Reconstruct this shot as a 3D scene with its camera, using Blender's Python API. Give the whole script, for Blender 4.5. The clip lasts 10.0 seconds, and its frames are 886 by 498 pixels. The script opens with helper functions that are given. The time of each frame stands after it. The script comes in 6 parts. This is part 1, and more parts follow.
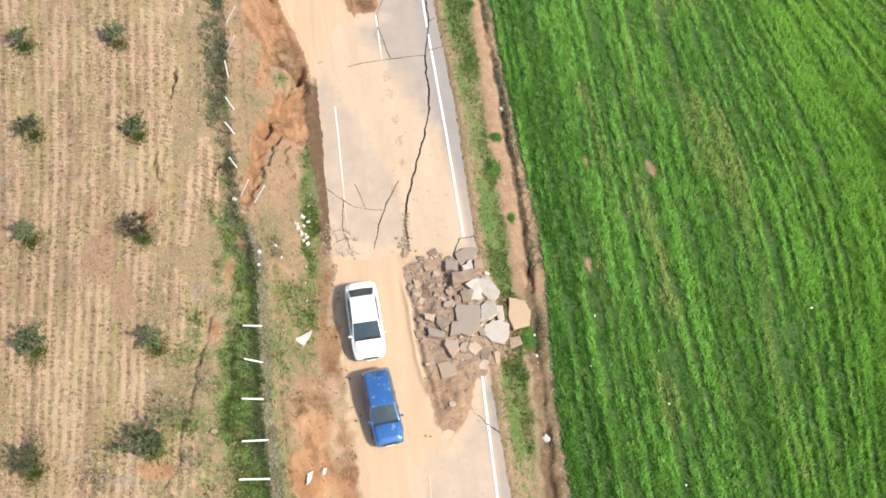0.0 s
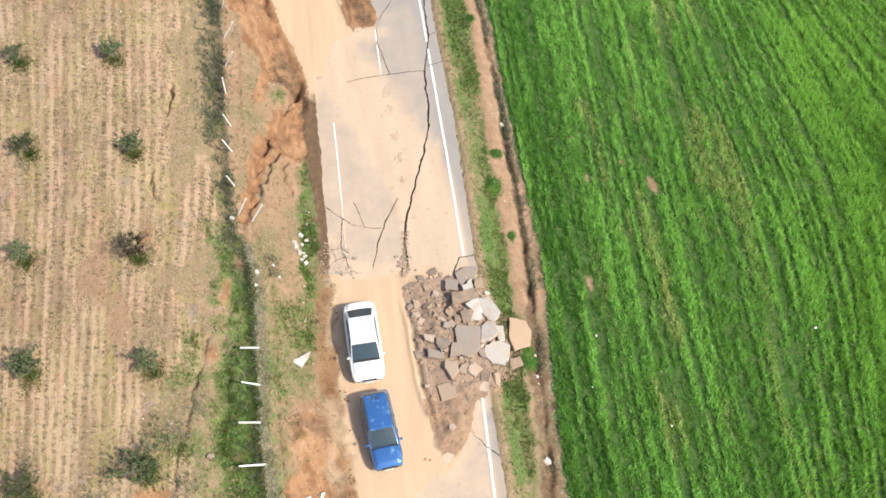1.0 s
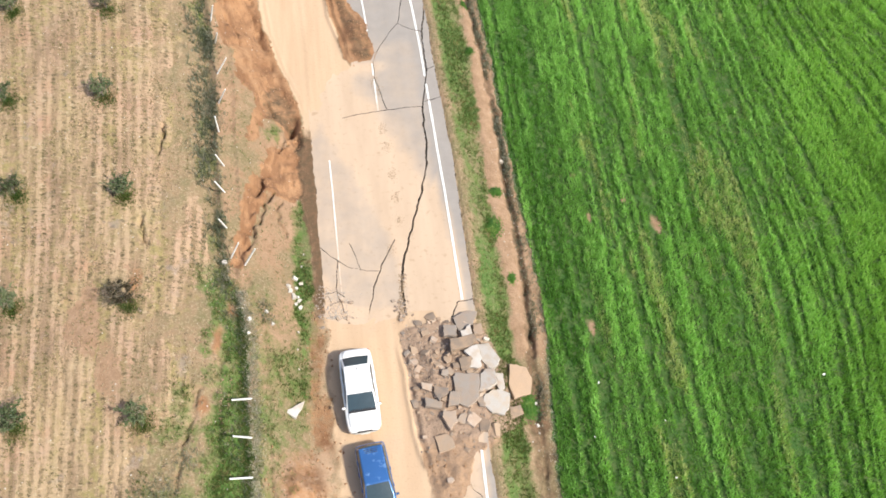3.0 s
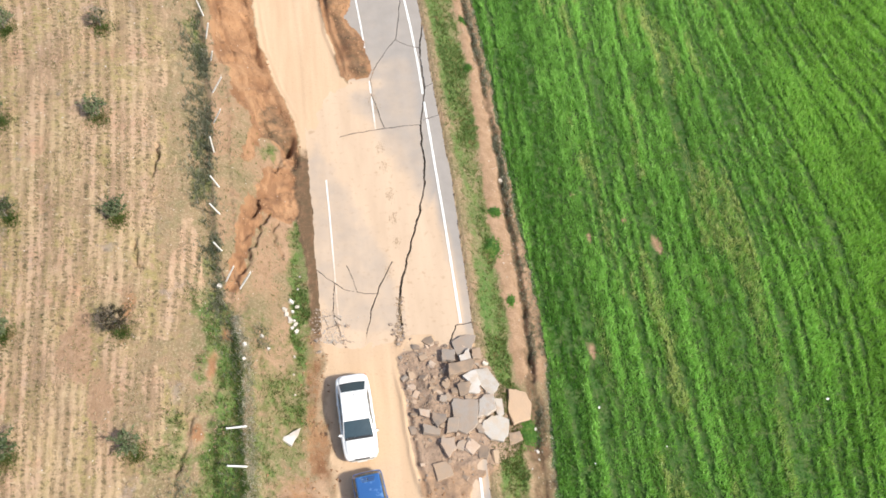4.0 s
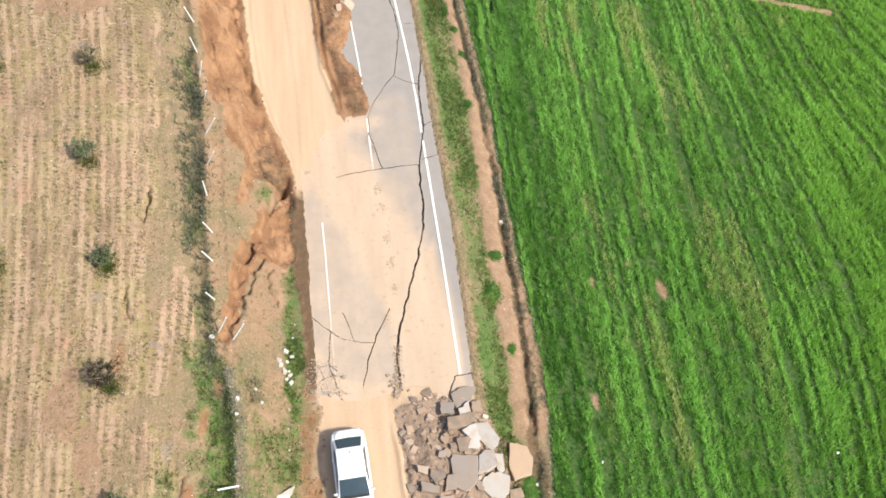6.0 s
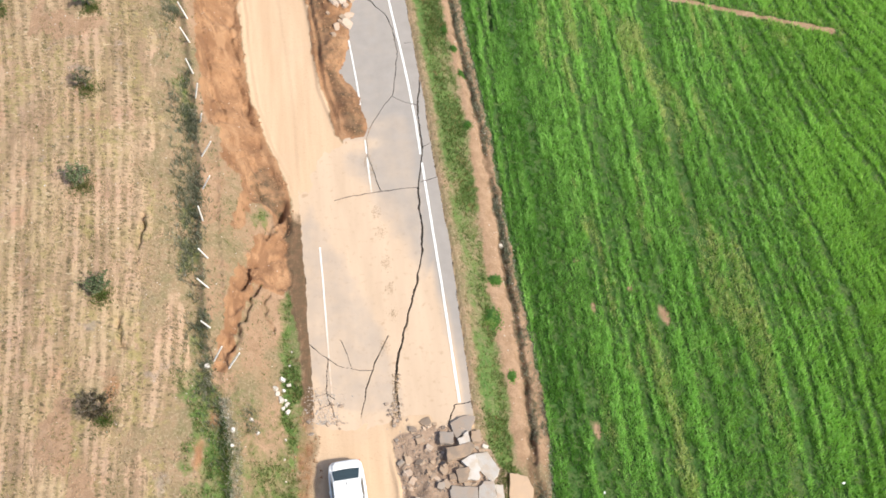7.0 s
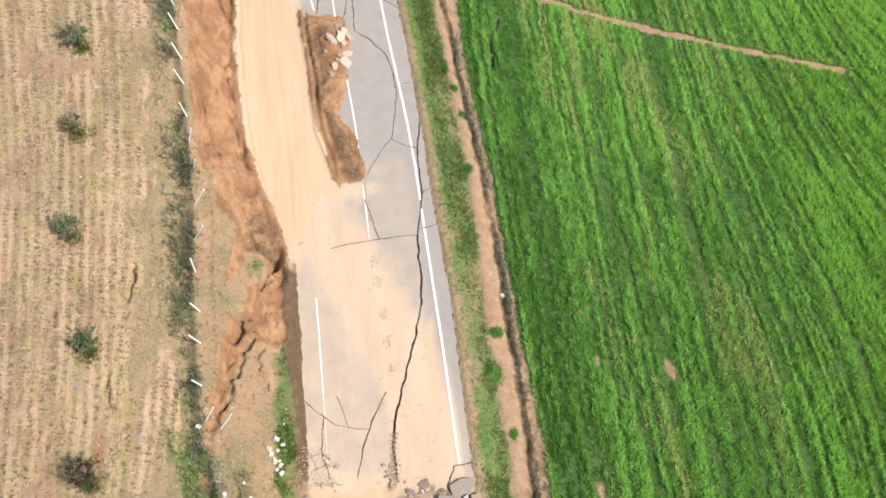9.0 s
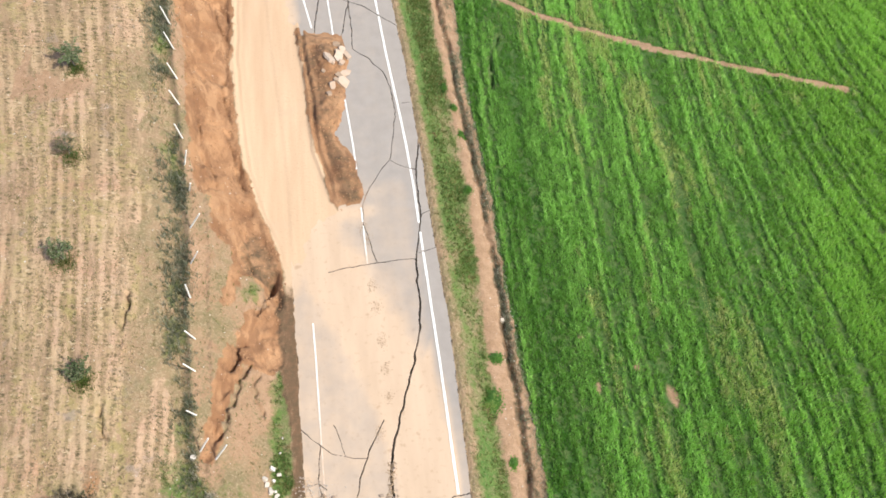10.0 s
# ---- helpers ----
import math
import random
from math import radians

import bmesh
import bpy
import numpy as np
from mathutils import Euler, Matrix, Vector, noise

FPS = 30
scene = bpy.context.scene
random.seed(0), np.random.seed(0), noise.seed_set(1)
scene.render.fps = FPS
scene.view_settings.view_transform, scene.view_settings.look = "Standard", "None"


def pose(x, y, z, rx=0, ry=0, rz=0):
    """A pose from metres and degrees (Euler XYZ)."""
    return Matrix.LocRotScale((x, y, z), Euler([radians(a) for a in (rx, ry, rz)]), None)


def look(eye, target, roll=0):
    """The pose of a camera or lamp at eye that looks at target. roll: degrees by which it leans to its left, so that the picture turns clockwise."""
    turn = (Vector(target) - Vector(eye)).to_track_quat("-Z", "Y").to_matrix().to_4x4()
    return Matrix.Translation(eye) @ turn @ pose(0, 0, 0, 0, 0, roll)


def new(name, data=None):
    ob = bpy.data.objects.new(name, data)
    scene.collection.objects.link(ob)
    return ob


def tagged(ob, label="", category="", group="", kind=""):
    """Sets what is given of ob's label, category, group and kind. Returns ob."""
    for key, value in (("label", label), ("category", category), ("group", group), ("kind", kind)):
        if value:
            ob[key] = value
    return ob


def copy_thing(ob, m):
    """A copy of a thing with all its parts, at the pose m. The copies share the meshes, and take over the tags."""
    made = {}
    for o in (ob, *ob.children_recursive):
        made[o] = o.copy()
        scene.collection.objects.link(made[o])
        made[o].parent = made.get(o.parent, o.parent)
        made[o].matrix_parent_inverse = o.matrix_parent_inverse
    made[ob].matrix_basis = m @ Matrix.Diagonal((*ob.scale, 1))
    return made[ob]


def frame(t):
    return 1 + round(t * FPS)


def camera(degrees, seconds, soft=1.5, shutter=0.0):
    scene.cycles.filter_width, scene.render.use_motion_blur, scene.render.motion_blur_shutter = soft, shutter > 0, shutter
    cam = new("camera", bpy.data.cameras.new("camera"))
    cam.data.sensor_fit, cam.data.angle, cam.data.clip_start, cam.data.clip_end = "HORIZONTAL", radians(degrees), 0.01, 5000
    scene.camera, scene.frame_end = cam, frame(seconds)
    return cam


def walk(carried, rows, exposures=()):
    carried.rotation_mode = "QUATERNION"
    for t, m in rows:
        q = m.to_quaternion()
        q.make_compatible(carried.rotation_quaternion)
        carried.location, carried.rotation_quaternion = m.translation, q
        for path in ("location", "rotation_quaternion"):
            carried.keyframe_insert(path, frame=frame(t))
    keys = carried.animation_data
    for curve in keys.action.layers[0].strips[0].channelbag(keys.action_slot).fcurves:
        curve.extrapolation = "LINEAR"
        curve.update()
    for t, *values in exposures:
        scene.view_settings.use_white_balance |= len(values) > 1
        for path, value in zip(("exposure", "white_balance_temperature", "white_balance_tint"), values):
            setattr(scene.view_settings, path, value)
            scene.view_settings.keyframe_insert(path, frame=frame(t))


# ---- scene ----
cam = camera(45.7, 10.0, soft=1.65)
PATH = [
    (0, (-0.171, 0.214, 54.023), (-0.168, 1.299, 52.343), 0.0),
    (0.5, (-0.15, 0.818, 53.999), (-0.146, 1.905, 52.32), 0.0),
    (1, (-0.152, 1.444, 53.955), (-0.149, 2.533, 52.278), 0.0),
    (1.5, (-0.123, 2.112, 53.915), (-0.119, 3.203, 52.238), 0.1),
    (2, (-0.084, 2.803, 53.869), (-0.081, 3.896, 52.194), 0.0),
    (2.5, (-0.064, 3.463, 53.823), (-0.061, 4.56, 52.151), 0.0),
    (4, (0.048, 5.667, 53.732), (0.052, 6.77, 52.064), 0.0),
    (4.5, (0.115, 6.431, 53.717), (0.117, 7.535, 52.049), -0.0),
    (5, (0.148, 7.212, 53.722), (0.151, 8.317, 52.055), -0.0),
    (5.5, (0.132, 7.989, 53.727), (0.135, 9.095, 52.061), 0.0),
    (7, (0.23, 10.355, 53.705), (0.232, 11.469, 52.043), -0.1),
    (7.5, (0.262, 11.161, 53.692), (0.263, 12.277, 52.032), -0.1),
    (8, (0.273, 11.959, 53.664), (0.274, 13.077, 52.006), -0.0),
    (8.5, (0.294, 12.762, 53.658), (0.294, 13.883, 52.001), -0.0),
    (9, (0.307, 13.579, 53.617), (0.307, 14.704, 51.963), -0.0),
    (9.5, (0.326, 14.359, 53.594), (0.326, 15.486, 51.942), 0.0),
    (10, (0.368, 15.165, 53.603), (0.368, 16.294, 51.952), 0.0),
]
walk(cam, [(t, look(eye, target, roll)) for t, eye, target, roll in PATH])

# ---- light: hazy spring sun from low on the camera's right, clear sky ----
SUN_FROM = Vector((0.62, -0.42, 0.80)).normalized()
world = bpy.data.worlds.new("sky")
scene.world = world
world.use_nodes = True
sky = world.node_tree.nodes.new("ShaderNodeTexSky")
sky.sky_type, sky.sun_disc = "NISHITA", False
sky.sun_elevation = math.asin(SUN_FROM.z)
sky.sun_rotation = math.atan2(SUN_FROM.x, SUN_FROM.y)
sky.dust_density = 2.5
world.node_tree.links.new(sky.outputs[0], world.node_tree.nodes["Background"].inputs[0])
world.node_tree.nodes["Background"].inputs[1].default_value = 0.13
sun = new("sun", bpy.data.lights.new("sun", "SUN"))
sun.data.energy, sun.data.angle, sun.data.color = 3.6, radians(4.0), (1.0, 0.95, 0.84)
sun.matrix_world = look(SUN_FROM * 80, (0, 0, 0))
scene.view_settings.exposure = 0.63

# ---- materials ----


def material(name, rough=0.8, metal=0.0):
    m = bpy.data.materials.new(name)
    m.use_nodes = True
    b = m.node_tree.nodes["Principled BSDF"]
    b.inputs["Roughness"].default_value, b.inputs["Metallic"].default_value = rough, metal
    return m, m.node_tree, b


def node(nt, kind, *links, attribute_name=None, operation=None):
    n = nt.nodes.new("ShaderNode" + kind)
    if attribute_name:
        n.attribute_name = attribute_name
    if operation:
        n.operation = operation
    for i, v in links:
        if hasattr(v, "is_output"):
            nt.links.new(v, n.inputs[i])
        else:
            n.inputs[i].default_value = v
    return n


def blend(nt, f, a, b, kind="MIX"):
    n = nt.nodes.new("ShaderNodeMix")
    n.data_type, n.blend_type = "RGBA", kind
    for i, v in ((0, f), (6, a), (7, b)):
        if hasattr(v, "is_output"):
            nt.links.new(v, n.inputs[i])
        else:
            n.inputs[i].default_value = (*v, 1) if isinstance(v, tuple) and len(v) == 3 else v
    return n.outputs[2]


def sums(nt, op, a, b=0.0, c=0.0):
    return node(nt, "Math", (0, a), (1, b), (2, c), operation=op).outputs[0]


def span(nt, v, a, b, c=0.0, d=1.0):
    return node(nt, "MapRange", (0, v), (1, a), (2, b), (3, c), (4, d)).outputs[0]


def grain(nt, size, detail=4.0, stretch=None, turn=0.0, rough=0.55):
    """Noise in world metres; stretch: scale across and along the turned direction."""
    at = node(nt, "NewGeometry").outputs["Position"]
    if stretch:
        at = node(nt, "Mapping", (0, at), (2, (0, 0, -turn))).outputs[0]
        at = node(nt, "Mapping", (0, at), (3, (*stretch, 1.0))).outputs[0]
    return node(nt, "TexNoise", (0, at), (2, 1.0 / size), (3, detail), (4, rough)).outputs[0]


def relief(nt, b, height, strength, depth):
    n = nt.nodes.new("ShaderNodeBump")
    n.inputs["Strength"].default_value, n.inputs["Distance"].default_value = strength, depth
    nt.links.new(height, n.inputs["Height"])
    nt.links.new(n.outputs[0], b.inputs["Normal"])


def ground_material():
    m, nt, b = material("soil_and_grass_ground", 0.95)
    na, nb = node(nt, "Attribute", attribute_name="zone_a"), node(nt, "Attribute", attribute_name="zone_b")
    ca, cb = node(nt, "SeparateColor", (0, na.outputs[0])).outputs, node(nt, "SeparateColor", (0, nb.outputs[0])).outputs
    bald = na.outputs[3]
    n2, n05, n01, fine = grain(nt, 2.2, 5), grain(nt, 0.5, 5, None, 0, 0.65), grain(nt, 0.14, 4), grain(nt, 0.04, 2)

    def share(w, noise, amount=0.9, soft=0.12):
        v = sums(nt, "ADD", w, sums(nt, "MULTIPLY", sums(nt, "SUBTRACT", noise, 0.5), amount))
        return span(nt, v, 0.5 - soft, 0.5 + soft)

    # dry verge: tan soil with worn grass
    tan = blend(nt, span(nt, n2, 0.4, 0.6), (0.28, 0.188, 0.112), (0.20, 0.152, 0.08))
    tan = blend(nt, span(nt, n05, 0.47, 0.67, 0, 0.6), tan, (0.14, 0.135, 0.055))
    tan = blend(nt, span(nt, n01, 0.5, 0.7, 0, 0.8), tan, (0.34, 0.27, 0.17))
    # tilled field: tan soil in uneven drilled rows, dotted with dry tufts and their painted shadows
    over = node(nt, "Attribute", attribute_name="drill").outputs[2]
    along = node(nt, "SeparateXYZ", (0, node(nt, "NewGeometry").outputs["Position"])).outputs[1]
    flat = node(nt, "CombineXYZ", (0, over), (1, along)).outputs[0]

    def rows(across, length, detail=4, rough=0.55, wiggle=0.0):
        at = flat
        if wiggle:
            at = node(nt, "CombineXYZ", (0, sums(nt, "MULTIPLY_ADD", sums(nt, "SUBTRACT", n05, 0.5), wiggle, over)), (1, along)).outputs[0]
        at = node(nt, "Mapping", (0, at), (3, (1 / across, 1 / length, 1))).outputs[0]
        return node(nt, "TexNoise", (0, at), (2, 1.0), (3, detail), (4, rough)).outputs[0]

    patch, patch2 = grain(nt, 3.4, 4), rows(1.6, 5.0)
    wave = sums(nt, "SINE", sums(nt, "MULTIPLY_ADD", over, 2 * math.pi / 0.56, sums(nt, "MULTIPLY_ADD", n2, 5.0, sums(nt, "MULTIPLY", n05, 1.6))))
    column = span(nt, wave, -0.5, 0.7)
    field = blend(nt, span(nt, patch, 0.40, 0.62), (0.42, 0.282, 0.187), (0.405, 0.295, 0.174))
    field = blend(nt, span(nt, grain(nt, 2.6, 5), 0.54, 0.68, 0, 0.8), field, (0.395, 0.228, 0.142))
    field = blend(nt, span(nt, rows(0.8, 9.0, 4, 0.6, 0.5), 0.47, 0.60, 0, 0.7), field, (0.205, 0.135, 0.078))
    field = blend(nt, sums(nt, "MULTIPLY", column, span(nt, rows(0.3, 1.2, 4, 0.65, 0.3), 0.40, 0.60, 0.1, 0.75)), field, (0.20, 0.14, 0.072))
    field = blend(nt, sums(nt, "MULTIPLY", span(nt, patch2, 0.46, 0.62), span(nt, rows(0.5, 0.6, 5, 0.7), 0.40, 0.58, 0, 0.85)), field, (0.265, 0.22, 0.082))
    tufts = sums(nt, "MULTIPLY", span(nt, grain(nt, 1.9, 4), 0.38, 0.60, 0.35, 1.0), sums(nt, "MULTIPLY_ADD", column, 0.75, 0.25))
    # dark specks, wider than long: shadows of tufts and clods put into the colour
    field = blend(nt, sums(nt, "MULTIPLY", tufts, span(nt, rows(0.36, 0.21, 3, 0.6), 0.515, 0.585, 0, 0.95)), field, (0.088, 0.066, 0.03))
    field = blend(nt, sums(nt, "MULTIPLY", tufts, span(nt, rows(0.7, 0.3, 2, 0.6), 0.60, 0.66, 0, 0.85)), field, (0.12, 0.10, 0.04))
    field = blend(nt, span(nt, rows(0.6, 0.34, 3, 0.6), 0.62, 0.68, 0, 0.8), field, (0.44, 0.34, 0.215))
    field = blend(nt, span(nt, grain(nt, 1.4, 4), 0.62, 0.72, 0, 0.5), field, (0.25, 0.205, 0.18))
    field = blend(nt, span(nt, fine, 0.63, 0.72, 0, 0.7), field, (0.44, 0.35, 0.25))
    col = blend(nt, share(cb[0], n05), tan, field)
    # bare pale orange soil
    clean = blend(nt, span(nt, n05, 0.35, 0.65), (0.355, 0.232, 0.146), (0.262, 0.162, 0.094))
    clean = blend(nt, span(nt, n01, 0.52, 0.72, 0, 0.7), clean, (0.24, 0.15, 0.08))
    rag = sums(nt, "MULTIPLY_ADD", n01, 0.5, sums(nt, "MULTIPLY", n05, 0.5))
    col = blend(nt, share(bald, rag, 2.0), col, clean)
    # soil under the wheat
    soil = blend(nt, span(nt, n05, 0.4, 0.65), (0.04, 0.105, 0.016), (0.085, 0.125, 0.035))
    col = blend(nt, share(cb[1], n05, 0.3), col, soil)
    # fresh red clay: broad folds of lighter and darker earth, dry crust, fine clods
    fold = grain(nt, 1.0, 4, (0.55, 0.26), 0.5, 0.6)
    clay = blend(nt, span(nt, grain(nt, 2.4, 5, None, 0, 0.6), 0.40, 0.60), (0.355, 0.195, 0.098), (0.22, 0.108, 0.05))
    clay = blend(nt, span(nt, fold, 0.50, 0.60, 0, 0.7), clay, (0.395, 0.228, 0.12))
    clay = blend(nt, span(nt, grain(nt, 1.0, 5, (0.7, 0.3), 0.42, 0.6), 0.53, 0.61, 0, 0.75), clay, (0.185, 0.09, 0.043))
    clay = blend(nt, span(nt, grain(nt, 0.5, 5, None, 0, 0.6), 0.56, 0.68, 0, 0.6), clay, (0.20, 0.10, 0.048))
    clay = blend(nt, span(nt, n01, 0.60, 0.74, 0, 0.4), clay, (0.17, 0.085, 0.042))
    clay = blend(nt, span(nt, fine, 0.66, 0.74, 0, 0.4), clay, (0.42, 0.28, 0.17))
    col = blend(nt, share(ca[1], n05, 1.0), col, clay)
    # grass
    green = blend(nt, span(nt, n05, 0.35, 0.68), (0.05, 0.125, 0.02), (0.115, 0.165, 0.04))
    green = blend(nt, span(nt, n01, 0.52, 0.72, 0, 0.7), green, (0.19, 0.17, 0.075))
    col = blend(nt, share(ca[2], n05, 1.1, 0.2), col, green)
    # packed pale dirt of the track
    track = blend(nt, span(nt, grain(nt, 1.0, 5, (1.1, 0.09), math.atan(0.11)), 0.3, 0.7), (0.545, 0.395, 0.262), (0.465, 0.32, 0.202))
    track = blend(nt, span(nt, n01, 0.58, 0.75, 0, 0.5), track, (0.36, 0.25, 0.15))
    track = blend(nt, span(nt, n2, 0.55, 0.7, 0, 0.5), track, (0.48, 0.348, 0.238))
    col = blend(nt, share(ca[0], n05, 0.9, 0.25), col, track)
    # grit and dust among the rubble
    grit = blend(nt, span(nt, n05, 0.35, 0.65), (0.355, 0.248, 0.173), (0.262, 0.18, 0.124))
    grit = blend(nt, span(nt, n01, 0.54, 0.68, 0, 0.65), grit, (0.15, 0.105, 0.072))
    grit = blend(nt, span(nt, fine, 0.58, 0.68, 0, 0.7), grit, (0.35, 0.28, 0.22))
    col = blend(nt, share(nb.outputs[3], n05, 0.9), col, grit)
    # dark brown ditch bed, also used on the shoulder, dark clay and spoil
    bed = blend(nt, span(nt, n05, 0.4, 0.6), (0.15, 0.086, 0.046), (0.105, 0.068, 0.035))
    bed = blend(nt, span(nt, n01, 0.58, 0.74, 0, 0.55), bed, (0.22, 0.16, 0.098))
    col = blend(nt, share(cb[2], n05, 0.8, 0.2), col, bed)
    nt.links.new(col, b.inputs["Base Color"])
    relief(nt, b, sums(nt, "MULTIPLY", sums(nt, "ADD", n01, sums(nt, "MULTIPLY", fine, 0.5)), span(nt, ca[0], 0.3, 0.8, 1.0, 0.25)), 1.0, 0.06)
    return m


def asphalt_material(name="dusty_asphalt", dusty=True, side=(0.10, 0.085, 0.075)):
    m, nt, b = material(name, 0.9)
    stone = grain(nt, 0.02, 2)
    grey = blend(nt, span(nt, grain(nt, 0.9, 5), 0.35, 0.65), (0.272, 0.244, 0.219), (0.305, 0.274, 0.246))
    grey = blend(nt, span(nt, stone, 0.55, 0.7, 0, 0.6), grey, (0.34, 0.315, 0.292))
    grey = blend(nt, span(nt, grain(nt, 1.0, 4, (1.4, 0.1), math.atan(0.13)), 0.45, 0.7, 0, 0.55), grey, (0.31, 0.275, 0.24))
    if dusty:
        d = node(nt, "Attribute", attribute_name="dust").outputs[2]
        v = sums(nt, "ADD", d, sums(nt, "MULTIPLY", sums(nt, "SUBTRACT", grain(nt, 1.1, 6), 0.5), span(nt, d, 0.1, 0.5, 0.15, 0.6)))
        dirt = blend(nt, span(nt, grain(nt, 1.0, 5, (0.9, 0.13), math.atan(0.11)), 0.3, 0.7), (0.535, 0.402, 0.288), (0.46, 0.34, 0.238))
        dirt = blend(nt, span(nt, grain(nt, 0.3, 5), 0.58, 0.75, 0, 0.5), dirt, (0.35, 0.245, 0.15))
        dirt = blend(nt, span(nt, grain(nt, 0.75, 5), 0.64, 0.72, 0, 0.55), dirt, (0.33, 0.22, 0.13))
        grey = blend(nt, span(nt, v, 0.22, 0.92), grey, dirt)
    # broken faces are darker, raw bitumen
    up = node(nt, "SeparateXYZ", (0, node(nt, "NewGeometry").outputs["True Normal"])).outputs[2]
    nt.links.new(blend(nt, span(nt, up, 0.3, 0.6), side, grey) if dusty else grey, b.inputs["Base Color"])
    relief(nt, b, stone, 0.5, 0.012)
    return m


def paint_material(name, colour, rough=0.5, coat=0.0, metal=0.0, spots=0.0, spot=(0.4, 0.3, 0.2), size=0.3):
    m, nt, b = material(name, rough, metal)
    b.inputs["Coat Weight"].default_value = coat
    n = grain(nt, size, 5)
    col = blend(nt, span(nt, n, 0.3, 0.7), colour, tuple(c * 0.86 for c in colour))
    if spots:
        col = blend(nt, span(nt, grain(nt, size * 0.6, 5), 0.62 - spots * 0.3, 0.75), col, spot)
    nt.links.new(col, b.inputs["Base Color"])
    return m


def marking_material():
    """White road paint, chipped and filmed over with the soil that lies on it."""
    m, nt, b = material("worn_white_road_paint", 0.7)
    dust = node(nt, "Attribute", attribute_name="dust").outputs[2]
    v = sums(nt, "ADD", dust, sums(nt, "MULTIPLY", sums(nt, "SUBTRACT", grain(nt, 0.35, 5), 0.5), 0.9))
    col = blend(nt, span(nt, grain(nt, 0.5, 5), 0.3, 0.7), (0.80, 0.79, 0.76), (0.70, 0.69, 0.66))
    col = blend(nt, span(nt, v, 0.1, 0.8, 0, 0.95), col, (0.52, 0.39, 0.28))
    nt.links.new(col, b.inputs["Base Color"])
    return m


def leaf_material(name, a, c, straw, straws=0.12, clump=0.4):
    """Blades that differ one by one and from clump to clump, and let some light through."""
    m, nt, b = material(name, 0.55)
    each = node(nt, "NewGeometry").outputs["Random Per Island"]
    v = sums(nt, "MULTIPLY_ADD", each, 0.2, sums(nt, "MULTIPLY_ADD", span(nt, grain(nt, 1.8, 3), 0.38, 0.62), 0.45, sums(nt, "MULTIPLY", span(nt, grain(nt, clump, 3), 0.38, 0.62), 0.35)))
    col = blend(nt, v, a, c)
    old = sums(nt, "ADD", each, sums(nt, "MULTIPLY", span(nt, grain(nt, 0.8, 5), 0.56, 0.68), 0.85))
    col = blend(nt, span(nt, old, 1.0 - straws, 1.12 - straws), col, straw)
    nt.links.new(col, b.inputs["Base Color"])
    thin = node(nt, "BsdfTranslucent", (0, blend(nt, 1.0, col, (1.0, 0.95, 0.55), "MULTIPLY")))
    both = node(nt, "MixShader", (0, 0.45), (1, b.outputs[0]), (2, thin.outputs[0]))
    nt.links.new(both.outputs[0], nt.nodes["Material Output"].inputs[0])
    return m


def wheat_material():
    """Blades toned by drills, clumps and straw, plus painted ridge sheen, trough shade, sunlit yellow."""
    m, nt, b = material("young_wheat", 0.4)
    each = node(nt, "NewGeometry").outputs["Random Per Island"]
    crop = node(nt, "SeparateColor", (0, node(nt, "Attribute", attribute_name="crop").outputs[0])).outputs
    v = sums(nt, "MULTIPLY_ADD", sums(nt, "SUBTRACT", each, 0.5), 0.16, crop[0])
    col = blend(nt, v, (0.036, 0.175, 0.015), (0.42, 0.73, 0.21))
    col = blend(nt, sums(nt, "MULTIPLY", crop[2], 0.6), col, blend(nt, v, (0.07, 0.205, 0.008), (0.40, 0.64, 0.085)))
    col = blend(nt, span(nt, sums(nt, "MULTIPLY_ADD", each, 0.5, crop[1]), 0.75, 1.0, 0, 0.9), col, (0.60, 0.62, 0.30))
    nt.links.new(col, b.inputs["Base Color"])
    glow = blend(nt, 1.0, col, (1.0, 0.95, 0.55), "MULTIPLY")
    thin = node(nt, "BsdfTranslucent", (0, blend(nt, 0.4, glow, (0.28, 0.50, 0.05))))
    both = node(nt, "MixShader", (0, 0.5), (1, b.outputs[0]), (2, thin.outputs[0]))
    nt.links.new(both.outputs[0], nt.nodes["Material Output"].inputs[0])
    return m


def stone_material(name, a, c, dust=(0.45, 0.33, 0.22)):
    m, nt, b = material(name, 0.92)
    each = node(nt, "ObjectInfo").outputs["Random"]
    isl = node(nt, "NewGeometry").outputs["Random Per Island"]
    col = blend(nt, sums(nt, "FRACT", sums(nt, "ADD", each, isl)), a, c)
    col = blend(nt, span(nt, grain(nt, 0.5, 5), 0.42, 0.62, 0, 0.7), col, dust)
    col = blend(nt, span(nt, grain(nt, 0.03, 2), 0.55, 0.75, 0, 0.4), col, tuple(v * 0.6 for v in a))
    nt.links.new(col, b.inputs["Base Color"])
    relief(nt, b, grain(nt, 0.05, 4), 0.6, 0.02)
    return m


GROUND = ground_material()
ASPHALT = asphalt_material()
MARKING = marking_material()
WHEAT_LEAF = wheat_material()
GRASS_LEAF = leaf_material("verge_grass", (0.04, 0.10, 0.015), (0.13, 0.17, 0.037), (0.29, 0.23, 0.11), straws=0.2)
WEED_LEAF = leaf_material("dry_weeds", (0.10, 0.11, 0.04), (0.20, 0.19, 0.07), (0.34, 0.28, 0.16), straws=0.4)
SLAB_STONE = stone_material("broken_asphalt", (0.18, 0.147, 0.122), (0.30, 0.252, 0.208), (0.32, 0.23, 0.16))
TAN_SLAB = stone_material("clay_coated_asphalt", (0.23, 0.175, 0.13), (0.36, 0.27, 0.195), (0.36, 0.25, 0.165))
